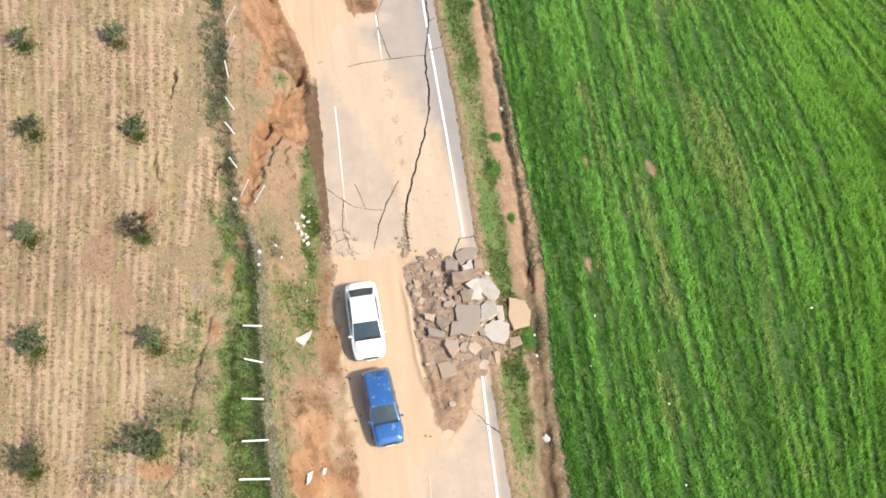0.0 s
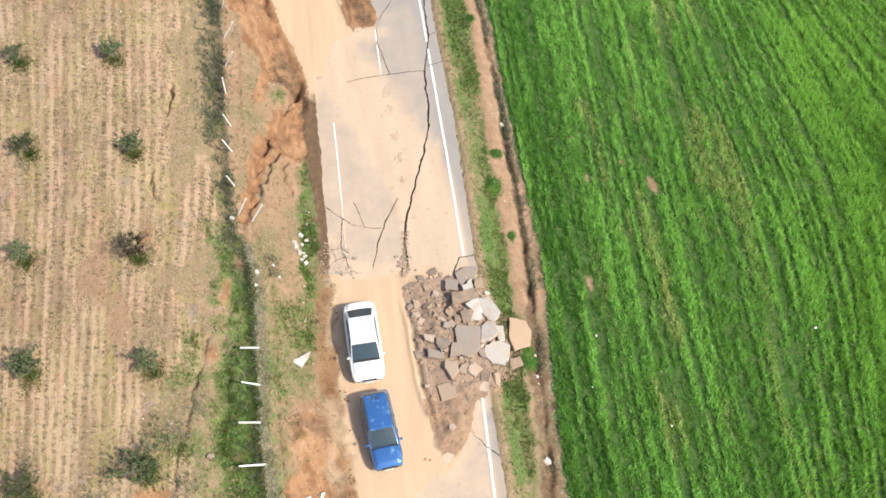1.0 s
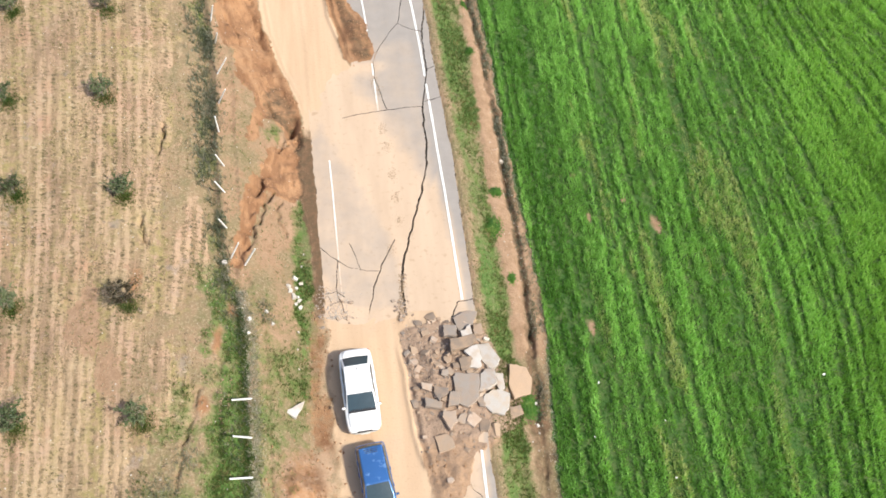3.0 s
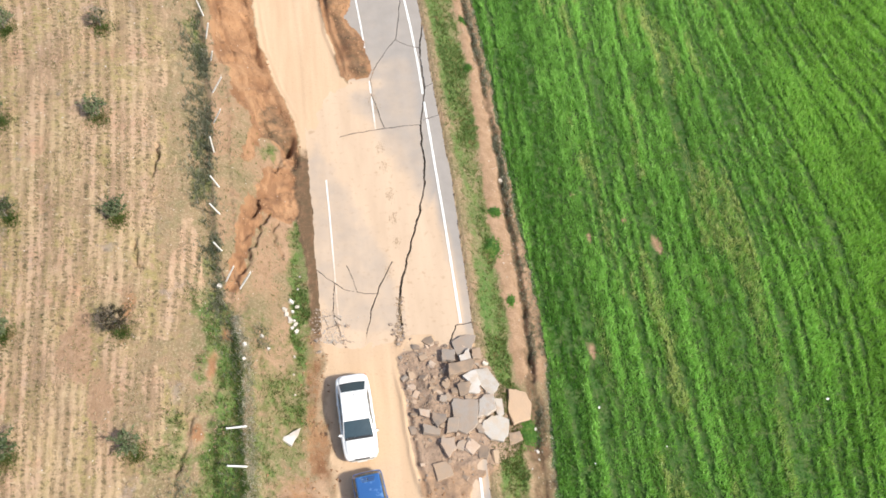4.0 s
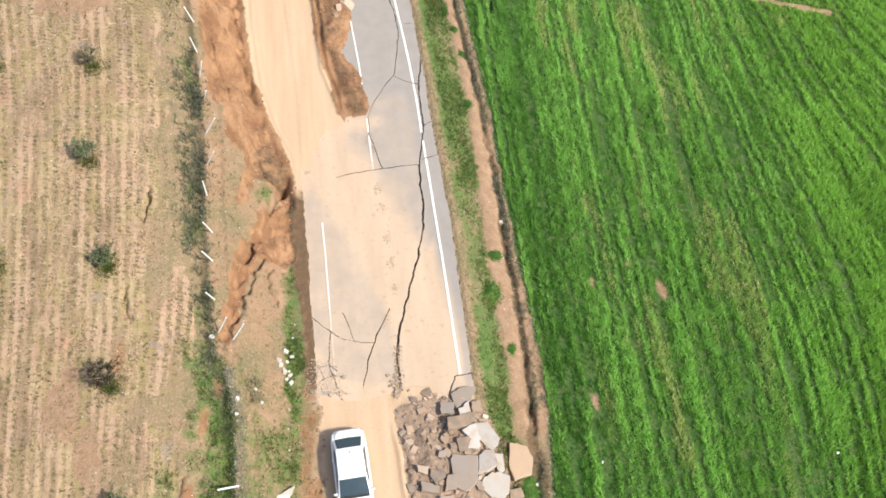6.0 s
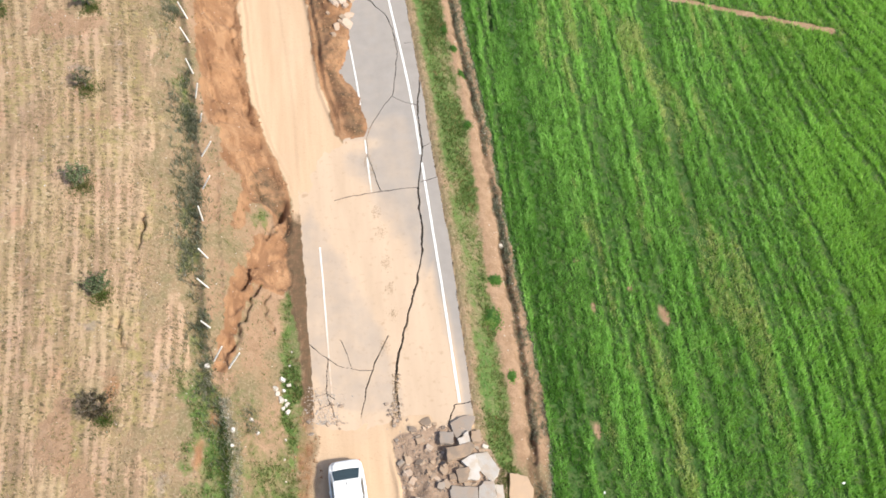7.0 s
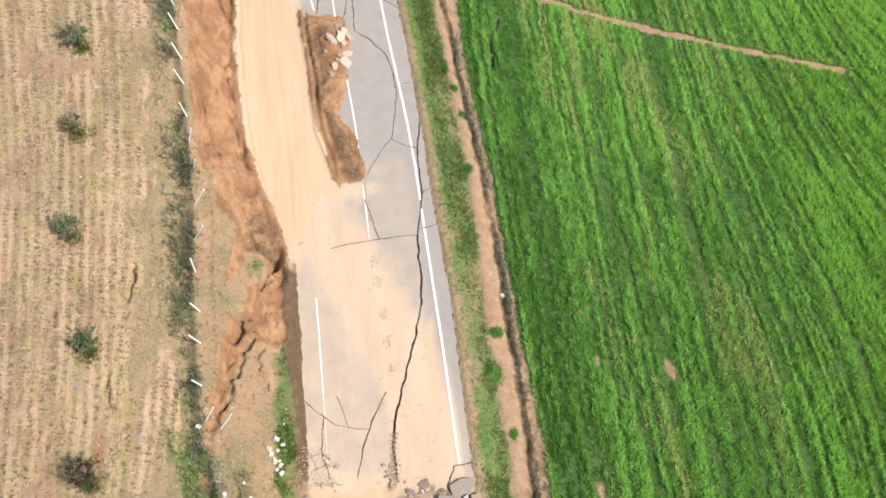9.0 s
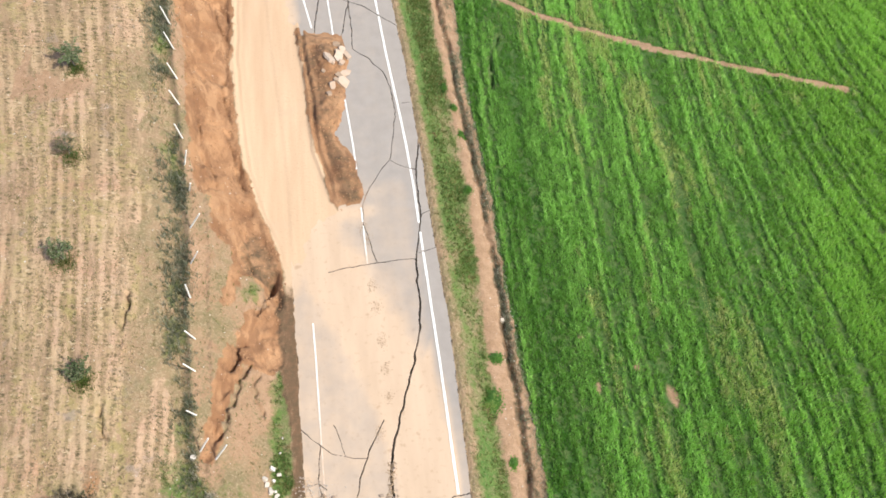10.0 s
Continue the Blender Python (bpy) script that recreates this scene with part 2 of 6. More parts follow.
PALE_STONE = stone_material("pale_stone", (0.46, 0.43, 0.385), (0.64, 0.61, 0.57), (0.48, 0.40, 0.31))
CLOD = stone_material("clay_clods", (0.21, 0.108, 0.052), (0.36, 0.215, 0.118), (0.32, 0.18, 0.095))
POST_WHITE = paint_material("weathered_white_post", (0.78, 0.77, 0.74), 0.7, spots=0.1, spot=(0.5, 0.45, 0.38))
BARK = paint_material("grey_bark", (0.22, 0.19, 0.15), 0.9)
DRY_LEAF = leaf_material("brown_twiggy_leaves", (0.07, 0.055, 0.035), (0.15, 0.12, 0.07), (0.11, 0.14, 0.06))
DEAD_LEAF = leaf_material("bleached_grass", (0.26, 0.24, 0.18), (0.42, 0.40, 0.32), (0.55, 0.52, 0.44), straws=0.3)
BRUSH_LEAF = leaf_material("grey_green_brush", (0.085, 0.11, 0.068), (0.215, 0.24, 0.165), (0.35, 0.33, 0.26), straws=0.25)
TWIG_LEAF = leaf_material("sapling_leaves", (0.075, 0.12, 0.048), (0.18, 0.215, 0.10), (0.26, 0.22, 0.15))

# ---- mesh helpers ----


def mesh_of(name, verts, faces, mat, smooth=False):
    me = bpy.data.meshes.new(name)
    me.from_pydata([tuple(v) for v in verts], [], [tuple(f) for f in faces])
    me.materials.append(mat)
    if smooth:
        me.polygons.foreach_set("use_smooth", [True] * len(me.polygons))
    me.update()
    return me


def quick_mesh(name, verts, faces, mat, smooth=False):
    """A large mesh from arrays; faces all have the same number of corners."""
    me = bpy.data.meshes.new(name)
    verts, faces = np.asarray(verts, np.float32), np.asarray(faces, np.int32)
    me.vertices.add(len(verts))
    me.vertices.foreach_set("co", verts.ravel())
    k = faces.shape[1]
    me.loops.add(faces.size)
    me.loops.foreach_set("vertex_index", faces.ravel())
    me.polygons.add(len(faces))
    me.polygons.foreach_set("loop_start", np.arange(0, faces.size, k, dtype=np.int32))
    me.polygons.foreach_set("use_smooth", np.full(len(faces), smooth, bool))
    me.materials.append(mat)
    me.update(calc_edges=True)
    return me


def piece(name, mesh, parent=None, label="", m=None):
    ob = new(name, mesh)
    if parent is not None:
        ob.parent = parent
    if m is not None:
        ob.matrix_basis = m
    if label:
        ob["label"] = label
    return ob


def group_colour(me, name, values):
    at = me.attributes.new(name, "FLOAT_COLOR", "POINT")
    at.data.foreach_set("color", np.asarray(values, np.float32).ravel())

# ---- the lie of the land: lines along the road as x at given y ----
def line_of(*pairs):
    ys, xs = [p[0] for p in pairs], [p[1] for p in pairs]
    def at(y):
        y = np.asarray(y, float)
        lo = xs[0] + (y - ys[0]) * (xs[1] - xs[0]) / (ys[1] - ys[0])
        hi = xs[-1] + (y - ys[-1]) * (xs[-1] - xs[-2]) / (ys[-1] - ys[-2])
        return np.where(y < ys[0], lo, np.where(y > ys[-1], hi, np.interp(y, ys, xs)))
    return at


def ramp(a, b, v):
    u = np.clip((np.asarray(v, float) - a) / (b - a), 0, 1)
    return u * u * (3 - 2 * u)


TABLE = np.random.RandomState(7).rand(256, 256)


def lumps(x, y, size, seed=0, octaves=3):
    """Smooth noise from 0 to 1, with lumps of about that size in metres."""
    x, y, total, weight = np.asarray(x, float), np.asarray(y, float), 0.0, 0.0
    for o in range(octaves):
        f, a = 2.0 ** o / size, 0.5 ** o
        u, v = x * f + 17.3 * (seed + o), y * f + 9.1 * (seed + 2 * o)
        i, j = np.floor(u).astype(int), np.floor(v).astype(int)
        u, v = u - i, v - j
        u, v = u * u * (3 - 2 * u), v * v * (3 - 2 * v)
        g = lambda p, q: TABLE[p % 256, q % 256]
        total = total + a * ((g(i, j) * (1 - u) + g(i + 1, j) * u) * (1 - v) + (g(i, j + 1) * (1 - u) + g(i + 1, j + 1) * u) * v)
        weight += a
    return total / weight


def way_to(x, y, pts):
    """Distance from points to a broken line."""
    x, y = np.asarray(x, float), np.asarray(y, float)
    best = np.full(np.broadcast(x, y).shape, 1e9)
    for (ax, ay), (bx, by) in zip(pts[:-1], pts[1:]):
        dx, dy = bx - ax, by - ay
        s = np.clip(((x - ax) * dx + (y - ay) * dy) / (dx * dx + dy * dy + 1e-9), 0, 1)
        best = np.minimum(best, np.hypot(x - ax - s * dx, y - ay - s * dy))
    return best


def within_poly(x, y, pts):
    """Distance to a closed outline, positive inside."""
    x, y = np.asarray(x, float), np.asarray(y, float)
    inside = np.zeros(np.broadcast(x, y).shape, bool)
    loop = list(pts) + [pts[0]]
    for (ax, ay), (bx, by) in zip(loop[:-1], loop[1:]):
        if ay != by:
            inside ^= ((ay > y) != (by > y)) & (x < (bx - ax) * (y - ay) / (by - ay) + ax)
    return np.where(inside, 1, -1) * way_to(x, y, loop)


RIGHT_LINE = line_of((19.4, 2.77), (26.3, 2.14), (36, 1.19), (44, 0.18), (51.4, -0.83), (56.4, -1.48), (60.5, -2.13), (64, -2.78), (68.3, -3.62), (74, -4.62))
RIGHT_EDGE = line_of((19.4, 3.5), (26, 2.62), (36, 1.88), (45.9, 0.83), (54.8, -0.5), (59, -1.0), (63, -1.6), (67.7, -2.3), (74, -3.45))
TOE = line_of((19, -5.9), (25, -6.8), (29, -7.2), (36, -8.0), (40, -8.7), (47.5, -9.4), (52, -10.5), (54.5, -11.7), (58, -13.1), (63, -14.1), (68, -15.0), (74, -15.5))
FENCE = line_of((19.3, -8.9), (24, -9.75), (28, -10.2), (33, -10.9), (36.5, -12.3), (41.3, -13.2), (46, -13.95), (50.5, -14.5), (56.3, -15.6), (61, -16.6), (68, -18.2), (74, -19.4))
FENCE_Z = line_of((19, 2.0), (24, 2.35), (28, 2.75), (37, 2.9), (47, 3.2), (60, 3.3), (74, 3.4), (120, 3.4), (200, 3.4))
VERGE_END = line_of((19.8, 4.82), (26.6, 4.55), (34.3, 4.2), (37.6, 3.92), (42, 3.35), (47, 2.9), (52, 2.43), (57.8, 2.0), (64, 1.0), (71, 0.0), (76, -0.9))
DITCH = line_of((20, 5.95), (25.5, 5.66), (29, 5.52), (34, 5.28), (38, 5.05), (43.7, 4.5), (48.7, 3.95), (55, 3.2), (59.7, 2.45), (64.8, 1.6), (71.4, 0.6), (76, -0.25))
WHEAT = line_of((20, 6.9), (26, 6.5), (30, 6.39), (34, 6.36), (38, 6.04), (42.7, 5.4), (47.6, 4.66), (53, 4.03), (57.8, 3.5), (61.6, 2.9), (69, 1.8), (76, 1.2))

# where the asphalt lies bare: the broken carriageway and the lower right lane
UPPER = [(-7.1, 35.5), (-6.4, 35.2), (-5.0, 34.9), (-3.3, 35.1), (-2.2, 34.8), (-0.5, 35.2), (0.3, 34.3), (1.2, 34.6), (1.9, 35.2), (3.5, 36), (0, 58), (-2.5, 76), (-6, 100),
         (-15, 100), (-10.7, 74), (-10.0, 70.7), (-6.9, 70.2), (-6.5, 68.3), (-6.4, 64), (-6.5, 62.3), (-7.0, 61.3), (-5.8, 59.5), (-5.25, 58.1), (-4.7, 56.2),
         (-4.9, 55.2), (-6.3, 54.2), (-7.6, 52.4), (-8.5, 50.3), (-9.2, 48.4), (-9.2, 46), (-8.6, 41)]
LOWER = [(3.4, 27.6), (2.6, 27.1), (2.0, 26.6), (1.3, 25.7), (1.4, 24.0), (0.3, 22.5), (-0.9, 20.9), (-1.4, 19.4), (-1.5, 14), (5.4, -60), (16, -60), (5, 20)]
SLIP = [(-10.8, 46.6), (-10.2, 47.4), (-9.3, 46.8), (-9.0, 45.4), (-8.95, 43.6), (-9.4, 43.0), (-10.2, 43.2), (-10.7, 43.4), (-11.05, 43.2), (-11.35, 44.2), (-11.15, 45.3)]
FLOW = [(-11.1, 45.7), (-11.45, 44.2), (-11.9, 42.9), (-12.05, 40.9), (-11.95, 39.9), (-12.1, 38.6), (-12.1, 36.9), (-11.6, 36.8), (-11.4, 38.2), (-11.5, 40.3), (-11.1, 41.5), (-11.0, 43.3), (-10.9, 45.8)]
SLIDE = [(-9.0, 47.6), (-9.7, 46.9), (-10.2, 48.6), (-11.0, 49.5), (-11.7, 49.2), (-12.1, 50.1), (-12.4, 51.2), (-12.8, 51.1), (-13.35, 52.0), (-13.6, 53.3), (-13.95, 54.4), (-14.6, 54.4), (-14.9, 55.5), (-15.4, 57.8), (-16.0, 60.6), (-16.75, 65.6), (-17.55, 68.4), (-18.4, 70.8), (-20.5, 82),
         (-16.3, 82), (-15.3, 74), (-14.9, 70.5), (-14.55, 66.6), (-13.9, 63), (-13.45, 60.5), (-12.8, 58.5), (-11.9, 55.8), (-10.9, 53.5), (-10.2, 51.8), (-9.5, 50.2)]
RUBBLE = [(-2.7, 33.8), (-2.0, 30.4), (-1.4, 27.4), (-0.9, 24.6), (0.0, 22.4), (1.5, 23.6), (2.0, 25.9), (3.3, 27.4), (4.8, 29.2), (5.1, 31.2), (3.2, 32.8), (2.3, 34.4), (0.1, 34.9)]
MOUNDS = [(-7.15, 23.9, 1.1, 1.8, 1.05), (-7.0, 20.2, 0.9, 1.1, 0.45), (-7.9, 67.4, 0.8, 2.0, 0.6), (-7.6, 63.0, 0.55, 1.5, 0.45), (-6.1, 58.0, 0.5, 1.2, 0.35),
          (0.4, 31.0, 1.9, 2.6, 0.22), (0.5, 25.2, 0.8, 1.5, 0.3), (-1.6, 34.2, 0.8, 0.6, 0.12)]


TRACK_RIGHT = line_of((50, -5.6), (53.9, -6.4), (56.5, -7.2), (59.8, -8.2), (64.9, -9.1), (70.3, -10.1), (73.8, -10.6))
TRACK_LOW = line_of((19.4, -0.4), (24.7, -0.85), (27.5, -1.57), (30.4, -2.14), (33.6, -2.8))
SPOIL = [(-10.3, 70.5), (-9.8, 68.3), (-9.2, 65.6), (-8.8, 63.5), (-8.3, 62.2), (-7.6, 60.5), (-6.9, 58.1), (-6.3, 56.2), (-5.8, 55.1), (-4.8, 55.2), (-4.7, 56.2), (-4.9, 57.2), (-5.3, 58.1), (-5.2, 58.8), (-6.0, 59.3), (-6.4, 60.0), (-7.0, 61.5), (-6.6, 61.9), (-6.4, 62.5), (-6.35, 65.6), (-6.2, 66.7), (-6.3, 68.6), (-6.6, 69.7), (-7.5, 70.1), (-9.3, 70.6)]
FISSURES = [(0.07, 0.5, [(-17.15, 46), (-17.0, 44.5), (-16.9, 42.8)]), (0.06, 0.4, [(-17.35, 40.2), (-17.2, 38.8), (-16.9, 37.3)]), (0.07, 0.3, [(-12.7, 28.5), (-13.2, 25.5), (-13.6, 22.5), (-13.8, 18)]),
            (0.2, 0.22, [(-12.3, 37.6), (-11.9, 36), (-11.55, 35.1), (-11.7, 33.5), (-11.9, 31), (-12.0, 28.5), (-11.9, 26), (-11.4, 23)]), (0.15, 0.7, [(-10.15, 49.8), (-10.35, 47.8), (-10.8, 46.6), (-11.2, 45.0), (-11.45, 43.5), (-11.7, 42.7)]), (0.12, 0.6, [(-10.6, 43.3), (-10.75, 42.2), (-11.1, 40.9), (-11.35, 39.6), (-11.6, 38.2)]), (0.06, 0.3, [(-10.2, 43.1), (-9.9, 41.6), (-9.65, 40.4)]),
            (0.07, 0.5, [(4.25, 72.0), (3.9, 70.4), (3.75, 68.6), (3.95, 67.0)])]
WHEAT_CRACK = FISSURES[-1][2]


def wheat_row(x, y):
    """Which drill of the wheat a place lies on: straight beside the road, bent round further out."""
    return x + 0.09 * y + 3.6 * np.clip((x - 16.5) / 12, 0, 1.2) * np.log(np.cosh((y - 40) / 10))


def field_row(x, y):
    return x + 0.15 * y - 0.01 * (x + 20) * (y - 40) * np.exp(-np.maximum(np.abs(x + 20) - 30, 0) / 20) * (np.abs(y) < 140)


def bare(x, y):
    """How far inside the uncovered asphalt a place is."""
    return np.maximum(within_poly(x, y, UPPER), within_poly(x, y, LOWER)) + 0.9 * (lumps(x, y, 0.8, 3, 4) - 0.5)


def deck(x, y):
    return 0.035 * (lumps(x, y, 5.0, 11, 2) - 0.5)


def land(x, y):
    """Height of the ground sheet."""
    x, y = np.asarray(x, float), np.asarray(y, float)
    toe, fen, fz, edge = TOE(y), FENCE(y), FENCE_Z(y), RIGHT_EDGE(y)
    p = np.clip((toe - x) / (toe - fen), 0, 1)
    left = fz * (0.55 * p + 0.45 * ramp(0, 1, p))
    d = np.maximum(fen - x, 0)
    left = left - 0.35 * np.exp(-((d - 0.5) / 0.5) ** 2) * (x < fen + 1) + 1.7 * (1 - np.exp(-np.maximum(d - 0.6, 0) / 3.2)) + 0.01 * np.minimum(d, 60)
    v, di, wh = VERGE_END(y), DITCH(y), WHEAT(y)
    q = np.clip((x - edge) / np.maximum(v - edge, 0.5), 0, 1)
    right = -0.06 * ramp(0, 0.1, x - edge) - 1.2 * ramp(0, 1, q)
    right = right - 0.6 * ramp(0, 1, (x - v) / np.maximum(wh - v, 0.3)) - (0.4 + 0.3 * ramp(38, 32, y)) * np.exp(-((x - di + 0.6 * (lumps(x, y, 1.4, 6) - 0.5)) / 0.17) ** 2) * (-0.1 + 1.6 * lumps(x, y, 1.6, 5))
    z = np.where(x < toe, left, np.where(x > edge, right, 0.0))
    # cut of the slip in the bank, with a steep lip
    s = np.maximum(within_poly(x, y, SLIP), within_poly(x, y, FLOW) + 0.1) + 0.3 * (lumps(x, y, 0.8, 21) - 0.5)
    z = z - 0.34 * ramp(0.0, 0.5, s) * ramp(0.0, 0.5, p) + (0.35 * (lumps(x, y, 0.9, 23) - 0.5) + 0.3 * (np.abs(2 * lumps(x, y, 0.7, 24, 4) - 1) - 0.3)) * ramp(-0.2, 0.3, s)
    s = within_poly(x, y, SLIDE) + 0.35 * (lumps(x, y, 1.2, 25) - 0.5)
    z = z + ramp(0, 0.4, s) * (0.75 * (lumps(x, y, 2.6, 27, 2) - 0.5) - 0.22 + 0.5 * (np.abs(2 * lumps(x - 0.5 * y, 0.45 * y + 0.3 * x, 1.5, 29, 3) - 1) - 0.35) - 0.3 * ramp(0.12, 0.0, np.abs(2 * lumps(1.2 * x + 0.5 * y, 0.3 * y - 0.2 * x, 1.5, 26, 2) - 1)))
    # a low lip where the bank meets the dirt track
    z = z + 0.13 * np.exp(-((x - toe + 0.25) / 0.3) ** 2) * ramp(49, 53, y) * (0.4 + lumps(x, y, 1.5, 28))
    for mx, my, rx, ry, h in MOUNDS:
        z = z + h * np.exp(-(((x - mx) / rx) ** 2 + ((y - my) / ry) ** 2)) * (0.5 + 0.5 * lumps(x, y, 1.0, 31) + 0.55 * np.abs(2 * lumps(x + 0.5 * y, 0.6 * y, 0.6, 32) - 1))
    heap = sum(np.exp(-(((x - a) / c) ** 2 + ((y - b) / d) ** 2)) for a, b, c, d, e in MOUNDS)
    z = z + 0.24 * ramp(0.2, 0.7, heap) * (np.abs(2 * lumps(x + 0.35 * y, 0.5 * y, 0.75, 34, 3) - 1) - 0.35)
    s = within_poly(x, y, RUBBLE)
    z = z + ramp(-0.2, 0.6, s) * 0.35 * (lumps(x, y, 0.7, 33) - 0.5)
    s = within_poly(x, y, SPOIL) + 0.3 * (lumps(x, y, 0.6, 45) - 0.5)
    z = z + ramp(0, 0.6, s) * (0.16 + 0.3 * (lumps(x, y, 0.5, 47) - 0.5))
    # ridges pushed up by wheels along both sides of the spoil and the rubble
    for side, y0, y1 in ((TRACK_RIGHT, 55.2, 72), (TRACK_LOW, 24.5, 33.5)):
        t = x - side(y) + 0.3 * (lumps(x, y, 2.2, 49) - 0.5)
        z = z + ramp(y0, y0 + 2, y) * ramp(y1, y1 - 2, y) * (0.14 * np.exp(-((t - 0.1) / 0.12) ** 2) - 0.08 * np.exp(-((t - 0.38) / 0.12) ** 2) + 0.1 * np.exp(-((t - 0.6) / 0.12) ** 2))
    for off, deep in ((0.75, 0.055), (1.15, 0.02)):
        t = x - toe - off + 0.35 * (lumps(0 * x, y, 4.0, 36) - 0.5)
        z = z + deep * ramp(49.5, 53, y) * (0.7 * np.exp(-((t + 0.22) / 0.14) ** 2) - np.exp(-(t / 0.12) ** 2)) * (0.3 + lumps(x, y, 1.5, 37))
    for half, deep, pts in FISSURES:
        px, py = [p[0] for p in pts], [p[1] for p in pts]
        near = (x > min(px) - 2) & (x < max(px) + 2) & (y > min(py) - 2) & (y < max(py) + 2)
        if near.any():
            t = way_to(x + 0.9 * (lumps(x, y, 0.8, 65, 4) - 0.5), y + 0.7 * (lumps(x, y, 0.6, 66, 3) - 0.5), pts)
            z = z - near * deep * ramp(half * 2.2, half * 0.3, t) * ramp(0.25, 0.6, lumps(x, y, 0.9, 67))
    # wheel ruts and general roughness
    road = (x > toe) & (x < edge)
    clay = np.maximum(ramp(-0.2, 0.4, within_poly(x, y, SLIDE)), ramp(-0.2, 0.4, within_poly(x, y, RUBBLE)))
    rough = np.where(road, 0.03, 0.16)
    z = z + 0.07 * clay * (np.abs(2 * lumps(x, y, 0.55, 39, 3) - 1) - 0.3)
    z = z + rough * (lumps(x, y, 1.1, 35, 4) - 0.5)
    field = ramp(0.8, 2.0, d) * np.exp(-np.maximum(np.abs(x) - 45, 0) / 10)
    z = z + 0.05 * field * (lumps(field_row(x, y) / 0.36, y / 3.0, 1.0, 38, 2) - 0.5)
    # the bed under the bare asphalt, and a groove along its outer edges
    s = bare(x, y)
    carriage = (x > RIGHT_LINE(y) - 8.1) & (x < edge - 0.08)
    under = np.where(carriage, np.where(s > 0, -0.05 * ramp(0, 0.3, s) - 0.45 * ramp(0.4, 0.75, s), 0.03 * ramp(0, 1.5, -s)), 0.0)
    z = z + under - 0.16 * np.exp(-((x - edge - 0.05) / 0.08) ** 2) * (s > -0.5)
    return z

# ---- the ground: one sheet out to the horizon ----


def steps(*spans):
    out = []
    for a, b, s in spans:
        out += list(np.linspace(a, b, max(2, int(round((b - a) / s)) + 1))[:-1])
    return out + [spans[-1][1]]


FAR = [60, 90, 140, 220, 400, 800, 1600]
xs = np.array([-v for v in FAR[::-1]] + steps((-42, -21, 0.3), (-21, 7.5, 0.11), (7.5, 42, 0.4)) + FAR)
ys = np.array([-v for v in FAR[::-1]] + steps((-40, 0, 0.8), (0, 14, 0.3), (14, 82, 0.13), (82, 100, 0.4), (100, 130, 1.5)) + [v + 100 for v in FAR])
gx, gy = np.meshgrid(xs, ys)
gx, gy = gx.ravel(), gy.ravel()
gz = land(gx, gy)
nx, ny = len(xs), len(ys)
idx = np.arange(nx * ny).reshape(ny, nx)
quads = np.stack([idx[:-1, :-1], idx[:-1, 1:], idx[1:, 1:], idx[1:, :-1]], -1).reshape(-1, 4)
ground_mesh = quick_mesh("ground", np.stack([gx, gy, gz], 1), quads, GROUND, True)
ground_mesh.attributes.new("drill", "FLOAT", "POINT").data.foreach_set("value", field_row(gx, gy).astype(np.float32))
height_grid = gz.reshape(ny, nx)


def ground_z(x, y):
    """Height of the built sheet, between its corners."""
    i, j = np.clip(np.searchsorted(xs, x) - 1, 0, nx - 2), np.clip(np.searchsorted(ys, y) - 1, 0, ny - 2)
    u, v = (x - xs[i]) / (xs[i + 1] - xs[i]), (y - ys[j]) / (ys[j + 1] - ys[j])
    return (height_grid[j, i] * (1 - u) + height_grid[j, i + 1] * u) * (1 - v) + (height_grid[j + 1, i] * (1 - u) + height_grid[j + 1, i + 1] * u) * v


DARK_CLAY = [(-12.3, 51.2), (-11.4, 53.2), (-10.2, 51.8), (-9.3, 49.8), (-8.6, 47.8), (-9.2, 47.0), (-10.0, 48.9), (-11.0, 49.2), (-11.7, 49.4)]


